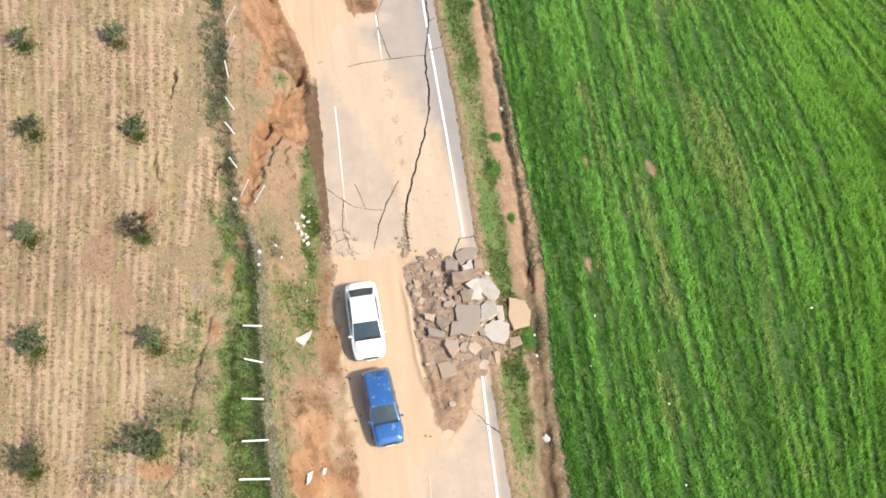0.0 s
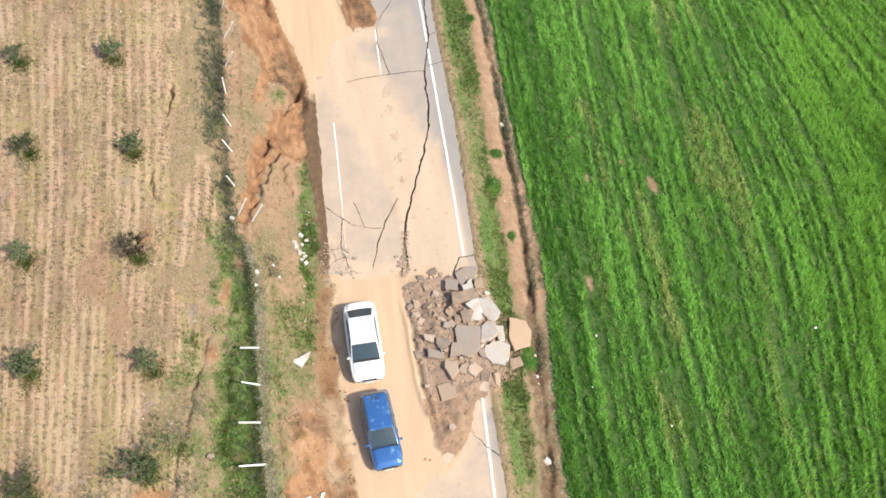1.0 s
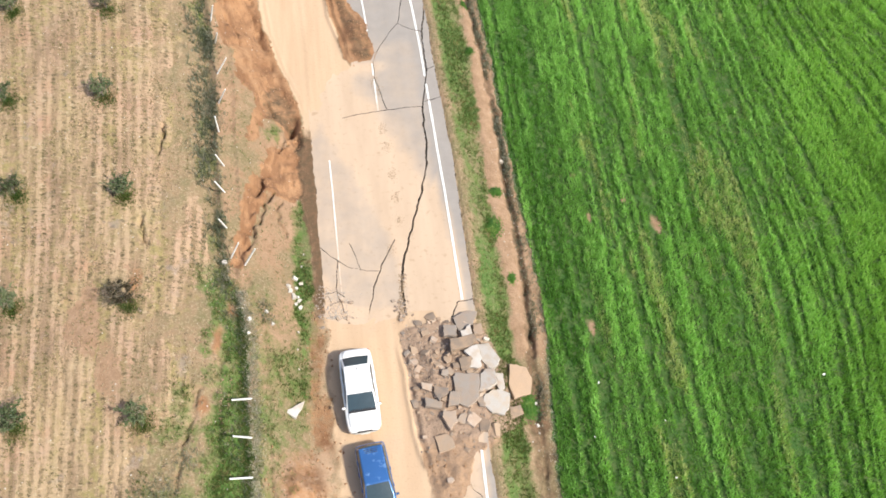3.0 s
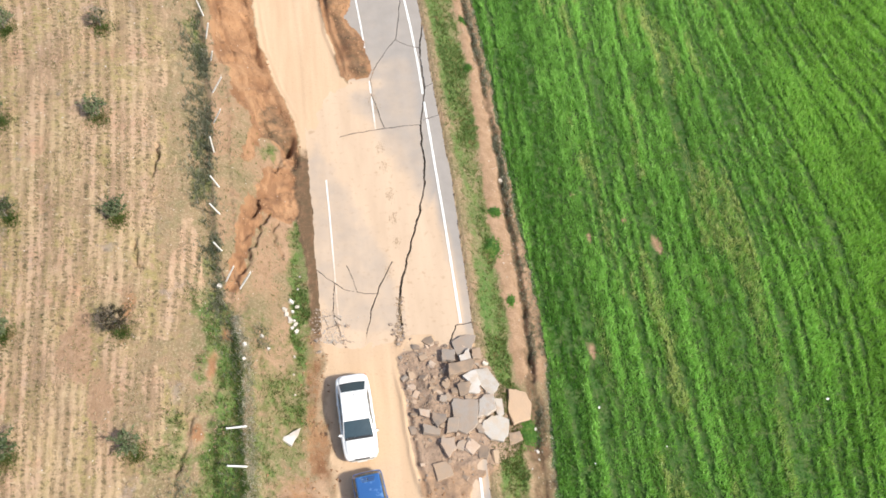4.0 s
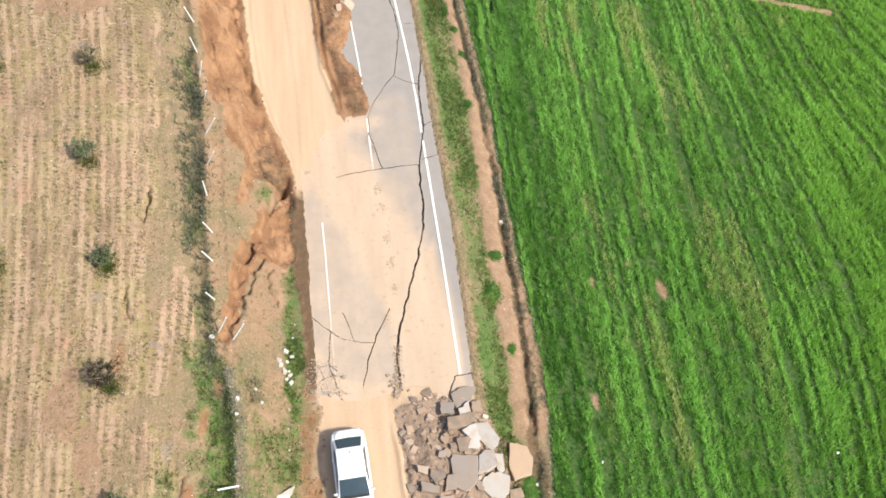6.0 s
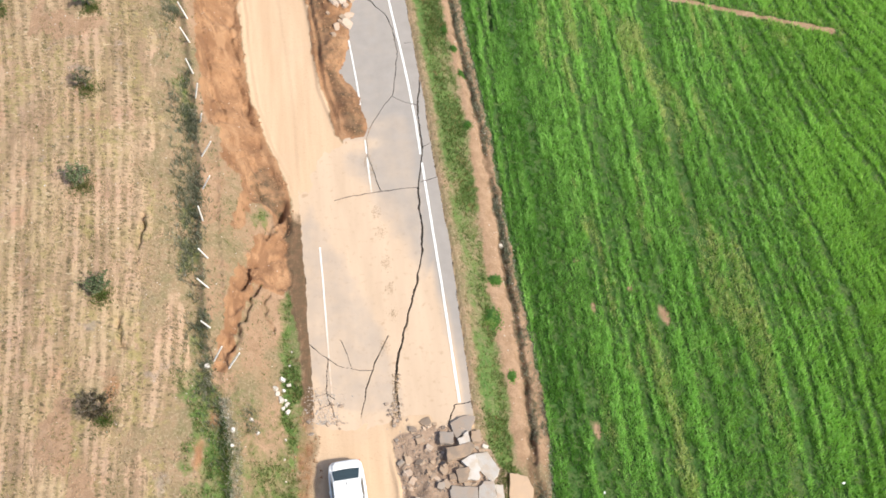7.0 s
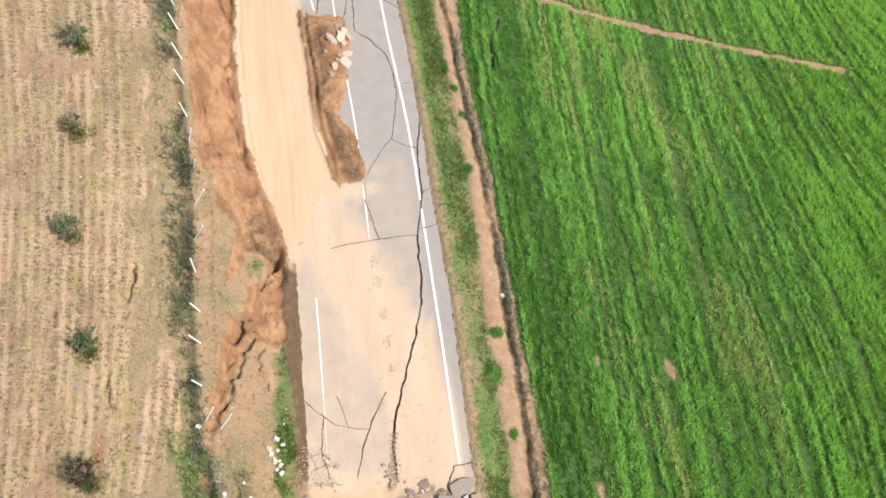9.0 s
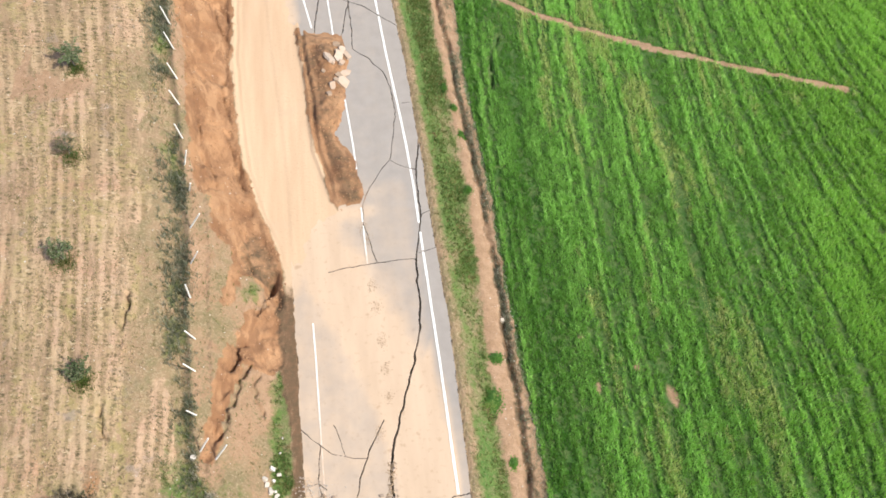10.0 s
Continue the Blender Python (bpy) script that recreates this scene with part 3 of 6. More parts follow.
def zones(x, y):
    """Shares of packed track, red clay, grass, tilled field, wheat, ditch bed and bald soil."""
    toe, fen, edge, ver, dit, whe = TOE(y), FENCE(y), RIGHT_EDGE(y), VERGE_END(y), DITCH(y), WHEAT(y)
    left_edge = RIGHT_LINE(y) - 8.3
    x0 = x
    x = x + 0.5 * (lumps(x, y, 1.3, 91, 4) - 0.5) + 0.35 * (lumps(x, y, 0.4, 92, 3) - 0.5)
    wild = x + 1.6 * (lumps(x, y, 2.6, 93, 4) - 0.5)
    road = ramp(-0.7, 0.4, x - toe + 0.4 * (lumps(x, 0.5 * y, 0.9, 119) - 0.5)) * ramp(0.2, -0.2, x0 - edge)
    heap = sum(np.exp(-(((x - a) / (1.25 * c)) ** 2 + ((y - b) / (1.25 * d)) ** 2)) for a, b, c, d, e in MOUNDS[:5] + MOUNDS[6:7])
    red = np.maximum.reduce([ramp(-0.35, 0.1, within_poly(x, y, SLIP)), ramp(-0.35, 0.1, within_poly(x, y, FLOW)), ramp(-0.4, 0.1, within_poly(x, y, SLIDE)), 0.75 * ramp(0.6, 0.2, np.abs(x + 11.9 - 0.12 * (y - 48.5))) * ramp(46, 47, y) * ramp(51.5, 50.5, y), np.clip(1.4 * heap, 0, 1), ramp(-0.8, -0.4, within_poly(x, y, SPOIL)) * ramp(-0.2, 0.1, x - TRACK_RIGHT(y)) * ramp(54.2, 55.6, y)])
    # the strip of loose clay along the track's lower flank
    flank = x - TRACK_LEFT(y)
    low = ramp(36.8, 35.6, y) * ramp(-1.7, -1.0, flank - 0.035 * (y - 30)) * ramp(0.45, -0.35, flank + 0.5 * (lumps(x, y, 0.7, 129) - 0.5))
    red = red * (1 - 0.75 * np.exp(-((x + 11.0 - 0.25 * (y - 48)) / 0.5) ** 2 - ((y - 48.1) / 1.1) ** 2))
    red = np.maximum(red, (0.26 + 0.55 * lumps(x, y, 1.4, 95)) * low)
    for a, b, c, d in ((-14.5, 19.6, 1.3, 0.6), (-12.1, 31.6, 0.35, 1.3), (-12.0, 33.8, 0.4, 0.8), (-12.5, 27.6, 0.45, 0.8), (-17.0, 34.6, 0.4, 1.2)):
        red = np.maximum(red, 0.8 * np.exp(-((x - a) / c) ** 2 - ((y - b) / d) ** 2))
    red = np.maximum(red, 0.3 * ramp(-0.2, 0.4, within_poly(x, y, RUBBLE)) * ramp(28.5, 26.5, y))
    mixed = np.exp(-((x + 7.15) / 1.5) ** 4 - ((y - 24.1) / 2.4) ** 4)
    red = red * (1 - 0.45 * mixed) * (1 - 0.65 * ramp(-0.6, 0.1, within_poly(x, y, RUBBLE)) * ramp(30, 28, y))
    track = road * (1 - np.clip(1.3 * red, 0, 1)) * (1 - ramp(0, 0.4, within_poly(x, y, RUBBLE)))
    shoulder = ramp(-1.1, -0.7, wild * 0.2 + x * 0.8 - left_edge - 0.45 * ramp(42, 39, y)) * ramp(0.25, 0.1, x0 - left_edge) * ramp(50.5, 47.5, y) * ramp(33, 36, y)
    verge_l = ramp(-0.2, -0.5, x - left_edge + 0.45 * ramp(40, 43, y)) * ramp(-2.0, -1.2, x - left_edge) * ramp(44.6, 43.0, y) * ramp(27.5, 30, y) * (0.3 + 0.75 * lumps(x, 0.5 * y, 1.2, 96, 4))
    strip = (1 - 0.45 * ramp(40, 44, y)) * ramp(0.2, -0.4, x - fen) * ramp(-1.8, -0.8, wild - fen) * (1.9 * lumps(x, 0.6 * y, 1.5, 113) - 0.5)
    strip_low = ramp(40, 34, y) * ramp(0.2, -0.2, x - fen) * ramp(-3.4, -1.0, wild - fen + 1.6 * (lumps(x, 0.6 * y, 1.6, 42, 4) - 0.5)) * (0.4 + 0.8 * lumps(x, y, 1.6, 41, 4))
    meadow = ramp(33, 27, y) * ramp(-8, -4.5, wild - fen) * ramp(0, -1, x - fen) * (0.7 * lumps(x, y, 1.8, 115) - 0.02)
    verge_r = ramp(0.2, 0.9, x0 - edge) * ramp(0.4, -0.4, x - ver - 0.35 * ramp(34, 32, y)) * (0.3 + 0.85 * lumps(x, 0.4 * y, 1.2, 97)) * (1 - 0.5 * ramp(24, 20, y))
    bank = ramp(0, 0.3, toe - x) * ramp(-0.2, 0.2, x - fen)
    grass = np.maximum.reduce([verge_l, strip, strip_low, meadow, verge_r, bank * (0.12 + 0.4 * ramp(40, 29, y)) * (0.6 + 0.8 * lumps(x, y, 1.5, 99))])
    grass = np.maximum(grass, 0.55 * np.exp(-((x + 11.0 - 0.25 * (y - 48)) / 0.6) ** 2 - ((y - 48.1) / 1.1) ** 2))
    grass = np.maximum(grass, 0.75 * shoulder * (0.35 + 0.6 * lumps(x, y, 1.0, 98)))
    grass = grass * (1 - 0.9 * np.clip(red, 0, 1)) * (1 - 0.95 * road * (1 - ramp(0, 0.5, verge_l)))
    track = track * (1 - np.clip(verge_l * 1.6, 0, 1))
    field = ramp(0.3, -0.3, x - fen + 1.0) * (1 - 0.75 * ramp(6.0, 1.5, fen - x) * ramp(0.35, 0.6, lumps(x, 0.5 * y, 1.7, 124, 4))) * (1 - 0.8 * ramp(40, 27, y) * ramp(8.0, 4.0, fen - x + 3 * (lumps(x, y, 2.0, 126) - 0.5)) * ramp(0.42, 0.58, lumps(x, y, 2.2, 125, 4)))
    wheat = ramp(-0.1, 0.1, x - whe + 0.1) * (1 - 0.9 * PATHWAY(x0, y))
    ditch = np.exp(-((x - dit - 0.08) / (0.3 + 0.4 * ramp(34, 32, y))) ** 4) * (0.25 + 0.85 * lumps(x, y, 1.0, 101))
    ditch = np.maximum.reduce([ditch, 0.8 * shoulder, 0.62 * ramp(-0.3, 0.5, within_poly(x, y, DARK_CLAY)) * (0.35 + 0.9 * lumps(x, y, 0.9, 128)), 0.55 * ramp(-0.2, 0.3, within_poly(x, y, SPOIL)) * (0.35 + 0.9 * lumps(x, y, 1.1, 127))])
    bald = np.maximum.reduce([ramp(-0.4, 0.4, x - ver) * ramp(0.25, -0.25, x - whe) * (0.25 + 0.7 * ramp(31.5, 35, y)), bank * (0.42 + 0.2 * ramp(36, 42, y)) + bank * 1.3 * (lumps(x, 0.6 * y, 1.3, 103, 4) - 0.5), PATHWAY(x0, y) * ramp(-0.1, 0.1, x - whe), field * ramp(0.66, 0.8, lumps(x, 0.6 * y, 3.0, 105)) * 0.8])
    bald = np.maximum.reduce([bald, 0.95 * mixed, ramp(-0.2, 0.3, within_poly(x, y, RUBBLE)) * ramp(29, 27, y)])
    return track, red, grass, field, wheat, ditch, bald


TRACK_LEFT = line_of((19, -4.4), (22, -4.8), (25.4, -5.45), (29, -6.1), (34.8, -6.75), (40, -7.2))
FOOTPATH = [(3.6, 76.8), (7.8, 74.3), (11.9, 72.5), (15.9, 70.9), (19.9, 69.7), (24.6, 68.2), (29.2, 66.8)]


def GRIT(x, y):
    return np.maximum.reduce([ramp(-0.25, 0.35, within_poly(x, y, RUBBLE) + 0.5 * (lumps(x, y, 1.0, 107) - 0.5)) * (0.42 + 0.58 * ramp(26, 28.5, y + 2 * lumps(x, y, 1.5, 109) - 1)), 0.75 * np.exp(-((x + 6.4) / 1.0) ** 2 - ((y - 35.2) / 0.6) ** 2), 0.8 * np.exp(-((x + 2.4) / 0.5) ** 2 - ((y - 35.3) / 1.1) ** 2)])


def PATHWAY(x, y):
    """Bare trodden strip and bald spots in the wheat."""
    w = 0.30 + 0.5 * (lumps(x, y, 0.8, 43) - 0.5)
    p = ramp(0.12, -0.12, way_to(x, y, FOOTPATH) - w)
    for a, b, c, d in ((13.8, 42.7, 0.4, 1.0), (11.9, 44.6, 0.25, 0.35), (8.7, 46.6, 0.2, 0.4), (9.0, 35.2, 0.3, 0.9), (9.6, 43.0, 0.16, 0.9), (10.9, 41.3, 0.15, 0.7)):
        p = np.maximum(p, np.exp(-(((x - a + 0.2 * (y - b)) / c) ** 2 + ((y - b) / d) ** 2)))
    return p


tr, re, gr, fi, wh, di, ba = zones(gx, gy)
group_colour(ground_mesh, "zone_a", np.stack([tr, re, gr, ba], 1))
group_colour(ground_mesh, "zone_b", np.stack([fi, wh, di, GRIT(gx, gy)], 1))
tagged(new("ground", ground_mesh), "sloping ground with tilled soil, red clay bank and grass verges", "ground", kind="structure")

# ---- the broken carriageway ----
CRACKS = []


def crack(half, *pts):
    CRACKS.append((half, pts))


crack(0.075, (-1.24, 61.2), (-1.29, 59.3), (-1.42, 58.1), (-1.25, 56.3), (-1.04, 54.4), (-1.16, 52.4), (-1.27, 51.1))
crack(0.088, (-1.27, 51.1), (-1.19, 49.5), (-1.02, 48.0), (-0.98, 46.2), (-1.2, 44.9), (-1.28, 43.9), (-1.54, 42.7), (-2.0, 40.4), (-2.34, 38.6))
crack(0.095, (-2.34, 38.6), (-2.42, 37.1), (-2.25, 35.7), (-2.11, 34.2))
crack(0.04, (-1.28, 51.1), (-2.56, 50.94), (-3.66, 50.77), (-4.62, 50.6), (-6.6, 50.1))
crack(0.032, (-3.66, 50.8), (-4.17, 52.3), (-4.57, 53.6), (-4.78, 55.1), (-4.34, 56.7), (-3.66, 58.1), (-3.13, 58.9))
crack(0.045, (-3.13, 58.9), (-2.93, 61), (-2.91, 63), (-3.24, 65.1), (-3.76, 66.7), (-4.8, 68), (-6.04, 69), (-6.26, 71.1), (-6.7, 74.1), (-7.4, 78))
crack(0.03, (-3.13, 58.9), (-2.2, 58.3), (-1.42, 58.1))
crack(0.04, (-7.1, 74.1), (-5.64, 73.5), (-4.57, 72.6), (-3.0, 71.4), (-2.6, 69.5), (-2.2, 67.2))
crack(0.045, (-6.6, 74), (-6.92, 70.5), (-7.06, 69))
crack(0.05, (-8.7, 76), (-8.9, 71.7), (-8.9, 69))
crack(0.03, (-1.04, 54.5), (-0.3, 54.85))
crack(0.028, (-2.4, 63.9), (-1.5, 64.0))
crack(0.028, (-1.1, 51.6), (0.3, 52.1))
crack(0.036, (-7.9, 40.05), (-7.56, 39.8), (-6.7, 39.0), (-5.68, 38.3))
crack(0.03, (-5.68, 38.3), (-4.54, 38.0), (-3.8, 38.0))
crack(0.03, (-5.67, 40), (-5.23, 39), (-4.92, 38.05))
crack(0.05, (-2.9, 40.3), (-3.6, 38.6), (-4.02, 37.2), (-4.34, 34.6))
crack(0.045, (-6.34, 38.7), (-6.33, 36.8), (-6.03, 35.9), (-5.66, 34.7))
crack(0.05, (2.2, 36.1), (0.91, 35.85), (0.66, 35), (0.31, 34))
crack(0.03, (1.45, 24.7), (1.58, 24.3), (2.0, 24.0), (2.4, 23.5), (2.75, 23.3), (3.2, 22.9))
crack(0.03, (-7.3, 37.2), (-6.9, 36.4), (-7.1, 35.5))
crack(0.03, (-7.8, 36.5), (-6.9, 36.4), (-6.3, 36.6), (-5.8, 36.2))
crack(0.03, (-6.9, 36.4), (-6.5, 35.7), (-6.0, 35.9))
CELL = 0.04


def crack_gap(x, y):
    """Below zero inside a crack."""
    gap = np.full(np.shape(x), 9.0)
    wx, wy = x + 0.16 * (lumps(x, y, 0.55, 51) - 0.5), y + 0.16 * (lumps(x, y, 0.55, 53) - 0.5)
    wide = 0.55 + 0.9 * lumps(x, y, 0.9, 55, 2)
    for half, pts in CRACKS:
        px, py = [p[0] for p in pts], [p[1] for p in pts]
        near = (x > min(px) - 1) & (x < max(px) + 1) & (y > min(py) - 1) & (y < max(py) + 1)
        gap[near] = np.minimum(gap[near], way_to(wx[near], wy[near], pts) - np.maximum(0.62 * half * wide[near], 0.016))
    return gap


def dust_on(x, y):
    d = 0.28 + 0.38 * ramp(53, 48, y) * ramp(0.5, -1.5, x - RIGHT_LINE(y) + 1.0)
    main = way_to(x, y, [(-9.5, 54), (-6.5, 50.5), (-4.0, 46), (-1.5, 41.5), (-0.3, 37)])
    d = np.maximum(d, 1.0 - 0.7 * ramp(1.1, 3.4, main))
    other = way_to(x, y, [(-9.5, 52), (-7.4, 49), (-5.6, 43), (-4.6, 37), (-4, 34)])
    d = np.maximum(d, 0.66 - 0.25 * ramp(0.4, 2.0, other))
    wedge = within_poly(x, y, [(-2.4, 38.5), (-1.6, 43), (-0.2, 46), (0.9, 39), (1.0, 34), (-2, 34)])
    d = np.maximum(d, ramp(-0.4, 0.5, wedge))
    near_dirt = bare(x, y)
    d = np.maximum(d, (0.95 - 0.8 * ramp(0.0, 2.2, near_dirt)) * ramp(56.5, 54.5, y))
    d = np.maximum(d, (0.7 - 0.6 * ramp(0.0, 0.25, near_dirt)) * (1 - 0.6 * ramp(54, 56, y)))
    d = np.maximum(d, 0.75 * ramp(26, 22, y))
    side = x - RIGHT_LINE(y)
    d = d * (1 - 0.6 * ramp(-0.9, 0.1, side) * ramp(38, 46, y)) * (1 - 0.45 * ramp(0.1, 0.4, side))
    d = np.maximum(d - 0.18 * ramp(56, 58, y), 0.85 * ramp(70.5, 72, y) * ramp(-5.2, -6.4, side))
    return np.clip(d, 0, 1)


# cells in road coordinates: across from the right edge line, and along
ua = np.arange(-8.36, 1.26, CELL)
va = np.arange(14.0, 80.0, CELL)
uu, vv = np.meshgrid(ua, va)
vx = RIGHT_LINE(vv) + uu + 0.02 * (np.random.RandomState(3).rand(*uu.shape) - 0.5)
vy = vv + 0.02 * (np.random.RandomState(4).rand(*uu.shape) - 0.5)
cx, cy = (vx[:-1, :-1] + vx[1:, 1:]) / 2, (vy[:-1, :-1] + vy[1:, 1:]) / 2
keep = (bare(cx, cy) > -0.7) & (crack_gap(cx, cy) > 0)
keep &= cx < RIGHT_EDGE(cy) + 0.14 * (lumps(cx, cy, 0.7, 57) - 0.6)
keep &= (uu[:-1, :-1] > -8.3 + 0.18 * lumps(cx, cy, 0.8, 59)) | (cy > 60)
# loose pieces: label what hangs together
label = np.where(keep, np.arange(keep.size).reshape(keep.shape) + 1, 0)
for sweep in range(400):
    before = label.copy()
    for axis in (0, 1):
        for way in (1, -1):
            # running maximum along each unbroken stretch
            a = label if way == 1 else np.flip(label, axis)
            a = np.moveaxis(a, axis, 0).copy()
            for i in range(1, len(a)):
                np.maximum(a[i], np.where((a[i] > 0) & (a[i - 1] > 0), a[i - 1], 0), out=a[i])
            a = np.moveaxis(a, 0, axis)
            label = a if way == 1 else np.flip(a, axis)
    if np.array_equal(before, label):
        break
road = tagged(new("road"), "cracked grey asphalt road dusted with pale soil", "road", kind="structure")
vz = deck(vx, vy)
number = np.arange(vx.size).reshape(vx.shape)
for part_id, count in sorted(zip(*np.unique(label[label > 0], return_counts=True)), key=lambda p: -p[1]):
    if count < 30:
        continue
    mine = label == part_id
    r = np.argwhere(mine)
    quad = np.stack([number[r[:, 0], r[:, 1]], number[r[:, 0], r[:, 1] + 1], number[r[:, 0] + 1, r[:, 1] + 1], number[r[:, 0] + 1, r[:, 1]]], 1)
    pad = np.pad(mine, 1)
    walls = []
    for di_, dj_, a, b in ((-1, 0, 1, 0), (0, 1, 2, 1), (1, 0, 3, 2), (0, -1, 0, 3)):
        outer = ~pad[1 + di_ : 1 + di_ + mine.shape[0], 1 + dj_ : 1 + dj_ + mine.shape[1]][r[:, 0], r[:, 1]]
        walls.append(np.stack([quad[outer, a], quad[outer, b]], 1))
    walls = np.concatenate(walls)
    used, inv = np.unique(quad, return_inverse=True)
    quad = inv.reshape(-1, 4)
    edge_ids, einv = np.unique(walls, return_inverse=True)
    rim = np.searchsorted(used, walls)
    # a slab sits a little higher or lower and tilts a little
    rs = np.random.RandomState(int(count) % 9973)
    px, py, pz = vx.ravel()[used], vy.ravel()[used], vz.ravel()[used]
    lift = (rs.rand() - 0.5) * (0.03 if count > 2000 else 0.05)
    pz = pz + lift * 0.5
    down = len(used) + einv.reshape(-1, 2)
    sx, sy = vx.ravel()[edge_ids], vy.ravel()[edge_ids]
    verts = np.concatenate([np.stack([px, py, pz], 1), np.stack([sx, sy, deck(sx, sy) - 0.22], 1)])
    faces = np.concatenate([quad, np.stack([rim[:, 0], rim[:, 1], down[:, 1], down[:, 0]], 1)])
    me = quick_mesh("asphalt_slab", verts, faces, ASPHALT)
    at = me.attributes.new("dust", "FLOAT", "POINT")
    at.data.foreach_set("value", dust_on(verts[:, 0], verts[:, 1]).astype(np.float32))
    piece("asphalt_slab", me, road)

# the road goes on beyond the broken stretch
for y0, y1 in ((-60.0, 14.0), (80.0, 220.0)):
    yy = np.arange(y0, y1 + 0.1, 0.5)
    left = RIGHT_LINE(yy) - (8.2 if y0 > 50 else 4.95 + 0.3 * lumps(yy, 0 * yy, 1.5, 58))
    rows_, cols_ = len(yy), 24
    k = np.linspace(0, 1, cols_)
    X = left[:, None] + (RIGHT_EDGE(yy) - left)[:, None] * k
    Y = np.repeat(yy[:, None], cols_, 1)
    Z = deck(X, Y)
    Z[:, 0] -= 0.3
    Z[:, -1] -= 0.3
    num = np.arange(rows_ * cols_).reshape(rows_, cols_)
    f = np.stack([num[:-1, :-1], num[:-1, 1:], num[1:, 1:], num[1:, :-1]], -1).reshape(-1, 4)
    v = np.stack([X, Y, Z], -1).reshape(-1, 3)
    me = quick_mesh("asphalt_slab", v, f, ASPHALT)
    me.attributes.new("dust", "FLOAT", "POINT").data.foreach_set("value", (dust_on(v[:, 0], v[:, 1]) if y0 < 0 else np.clip(0.62 - 0.4 * np.tile(k, rows_), 0, 1)).astype(np.float32))
    piece("asphalt_slab", me, road)


def marking(offset, y0, y1, width=0.13, slant=0.0, buried=()):
    """A painted line; buried: (y, share of dust over it) along its way."""
    n = int((y1 - y0) / 0.1) + 1
    yy = np.linspace(y0, y1, n)
    mid = RIGHT_LINE(yy) + offset + slant * (yy - y0) + 0.02 * (lumps(yy, 0 * yy, 1.0, 61) - 0.5)
    half = width / 2 * (0.8 + 0.4 * lumps(yy, 0 * yy + 5, 0.4, 63))
    v = np.concatenate([np.stack([mid - half, yy, deck(mid, yy) + 0.021], 1), np.stack([mid + half, yy, deck(mid, yy) + 0.021], 1)])
    i = np.arange(n - 1)
    ok = (crack_gap(mid[:-1], yy[:-1] + 0.05) > 0.03) & (bare(mid[:-1], yy[:-1]) > -0.1)
    f = np.stack([i, i + n, i + n + 1, i + 1], 1)[ok]
    me = quick_mesh("painted_line", v, f, MARKING)
    dust = np.interp(yy, [b[0] for b in buried], [b[1] for b in buried]) if buried else 0.12 + 0 * yy
    me.attributes.new("dust", "FLOAT", "POINT").data.foreach_set("value", np.tile(dust, 2).astype(np.float32))
    piece("painted_line", me, road, "worn white painted line")


marking(0.0, 35.9, 150, 0.14)
marking(0.0, -50, 26.5, 0.14)
marking(-7.12, 34.9, 46.5, 0.085, 0.0, ((35, 0.85), (38.5, 0.7), (40.5, 0.45), (42, 0.2), (47, 0.1)))
for a, b in ((50.6, 55.0), (56.8, 64.2), (70.4, 75.5), (14, 20.6)):
    marking(-3.52, a, b, 0.10, 0.0, ((50, 0.8), (51.2, 0.55), (52.2, 0.3), (53, 0.12), (80, 0.1)))
marking(-5.0, 71.1, 75.0, 0.12, -0.1)

# ---- crops, grass and weeds ----


def blades(name, x, y, height, width, lean, per, mat, seed, label, category):
    """Many single blades, each a narrow triangle that bends away from its root."""
    rs = np.random.RandomState(seed)
    x, y, height = np.repeat(x, per), np.repeat(y, per), np.repeat(height, per)
    n = len(x)
    x, y = x + rs.normal(0, 0.035, n), y + rs.normal(0, 0.035, n)
    z = ground_z(x, y) - 0.02
    a = rs.rand(n) * 2 * np.pi
    h = height * (0.6 + 0.6 * rs.rand(n))
    w = width * (0.7 + 0.6 * rs.rand(n))
    la = a + np.pi / 2 + rs.normal(0, 0.7, n)
    out = h * lean * (0.3 + rs.rand(n))
    dx, dy = np.cos(a) * w / 2, np.sin(a) * w / 2
    v = np.empty((n, 3, 3), np.float32)
    v[:, 0] = np.stack([x - dx, y - dy, z], 1)
    v[:, 1] = np.stack([x + dx, y + dy, z], 1)
    v[:, 2] = np.stack([x + np.cos(la) * out, y + np.sin(la) * out, z + h], 1)
    me = quick_mesh(name, v.reshape(-1, 3), np.arange(3 * n).reshape(-1, 3), mat)
    return tagged(new(name, me), label, category, kind="stuff")


rs = np.random.RandomState(11)
FIELD_CLOD = stone_material("field_clods", (0.17, 0.12, 0.07), (0.36, 0.26, 0.165), (0.28, 0.20, 0.12))
# wheat in drilled rows, uneven from drill to drill and clump to clump
n = 470000
py = -6 + 92 * rs.rand(n)
px = WHEAT(py) + (39 - WHEAT(py)) * rs.rand(n)
line = wheat_row(px, py)
px = px + 0.8 * (np.round(line / 0.17) * 0.17 - line) + rs.normal(0, 0.02, n)
line = wheat_row(px, py)
wig = line + 0.35 * (lumps(px, py, 1.7, 68, 2) - 0.5) + 0.2 * (lumps(px, py, 0.45, 69, 2) - 0.5)
inland = px - WHEAT(py)
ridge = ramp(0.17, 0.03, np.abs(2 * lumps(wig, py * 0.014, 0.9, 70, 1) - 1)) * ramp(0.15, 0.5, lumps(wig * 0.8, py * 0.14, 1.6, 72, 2))
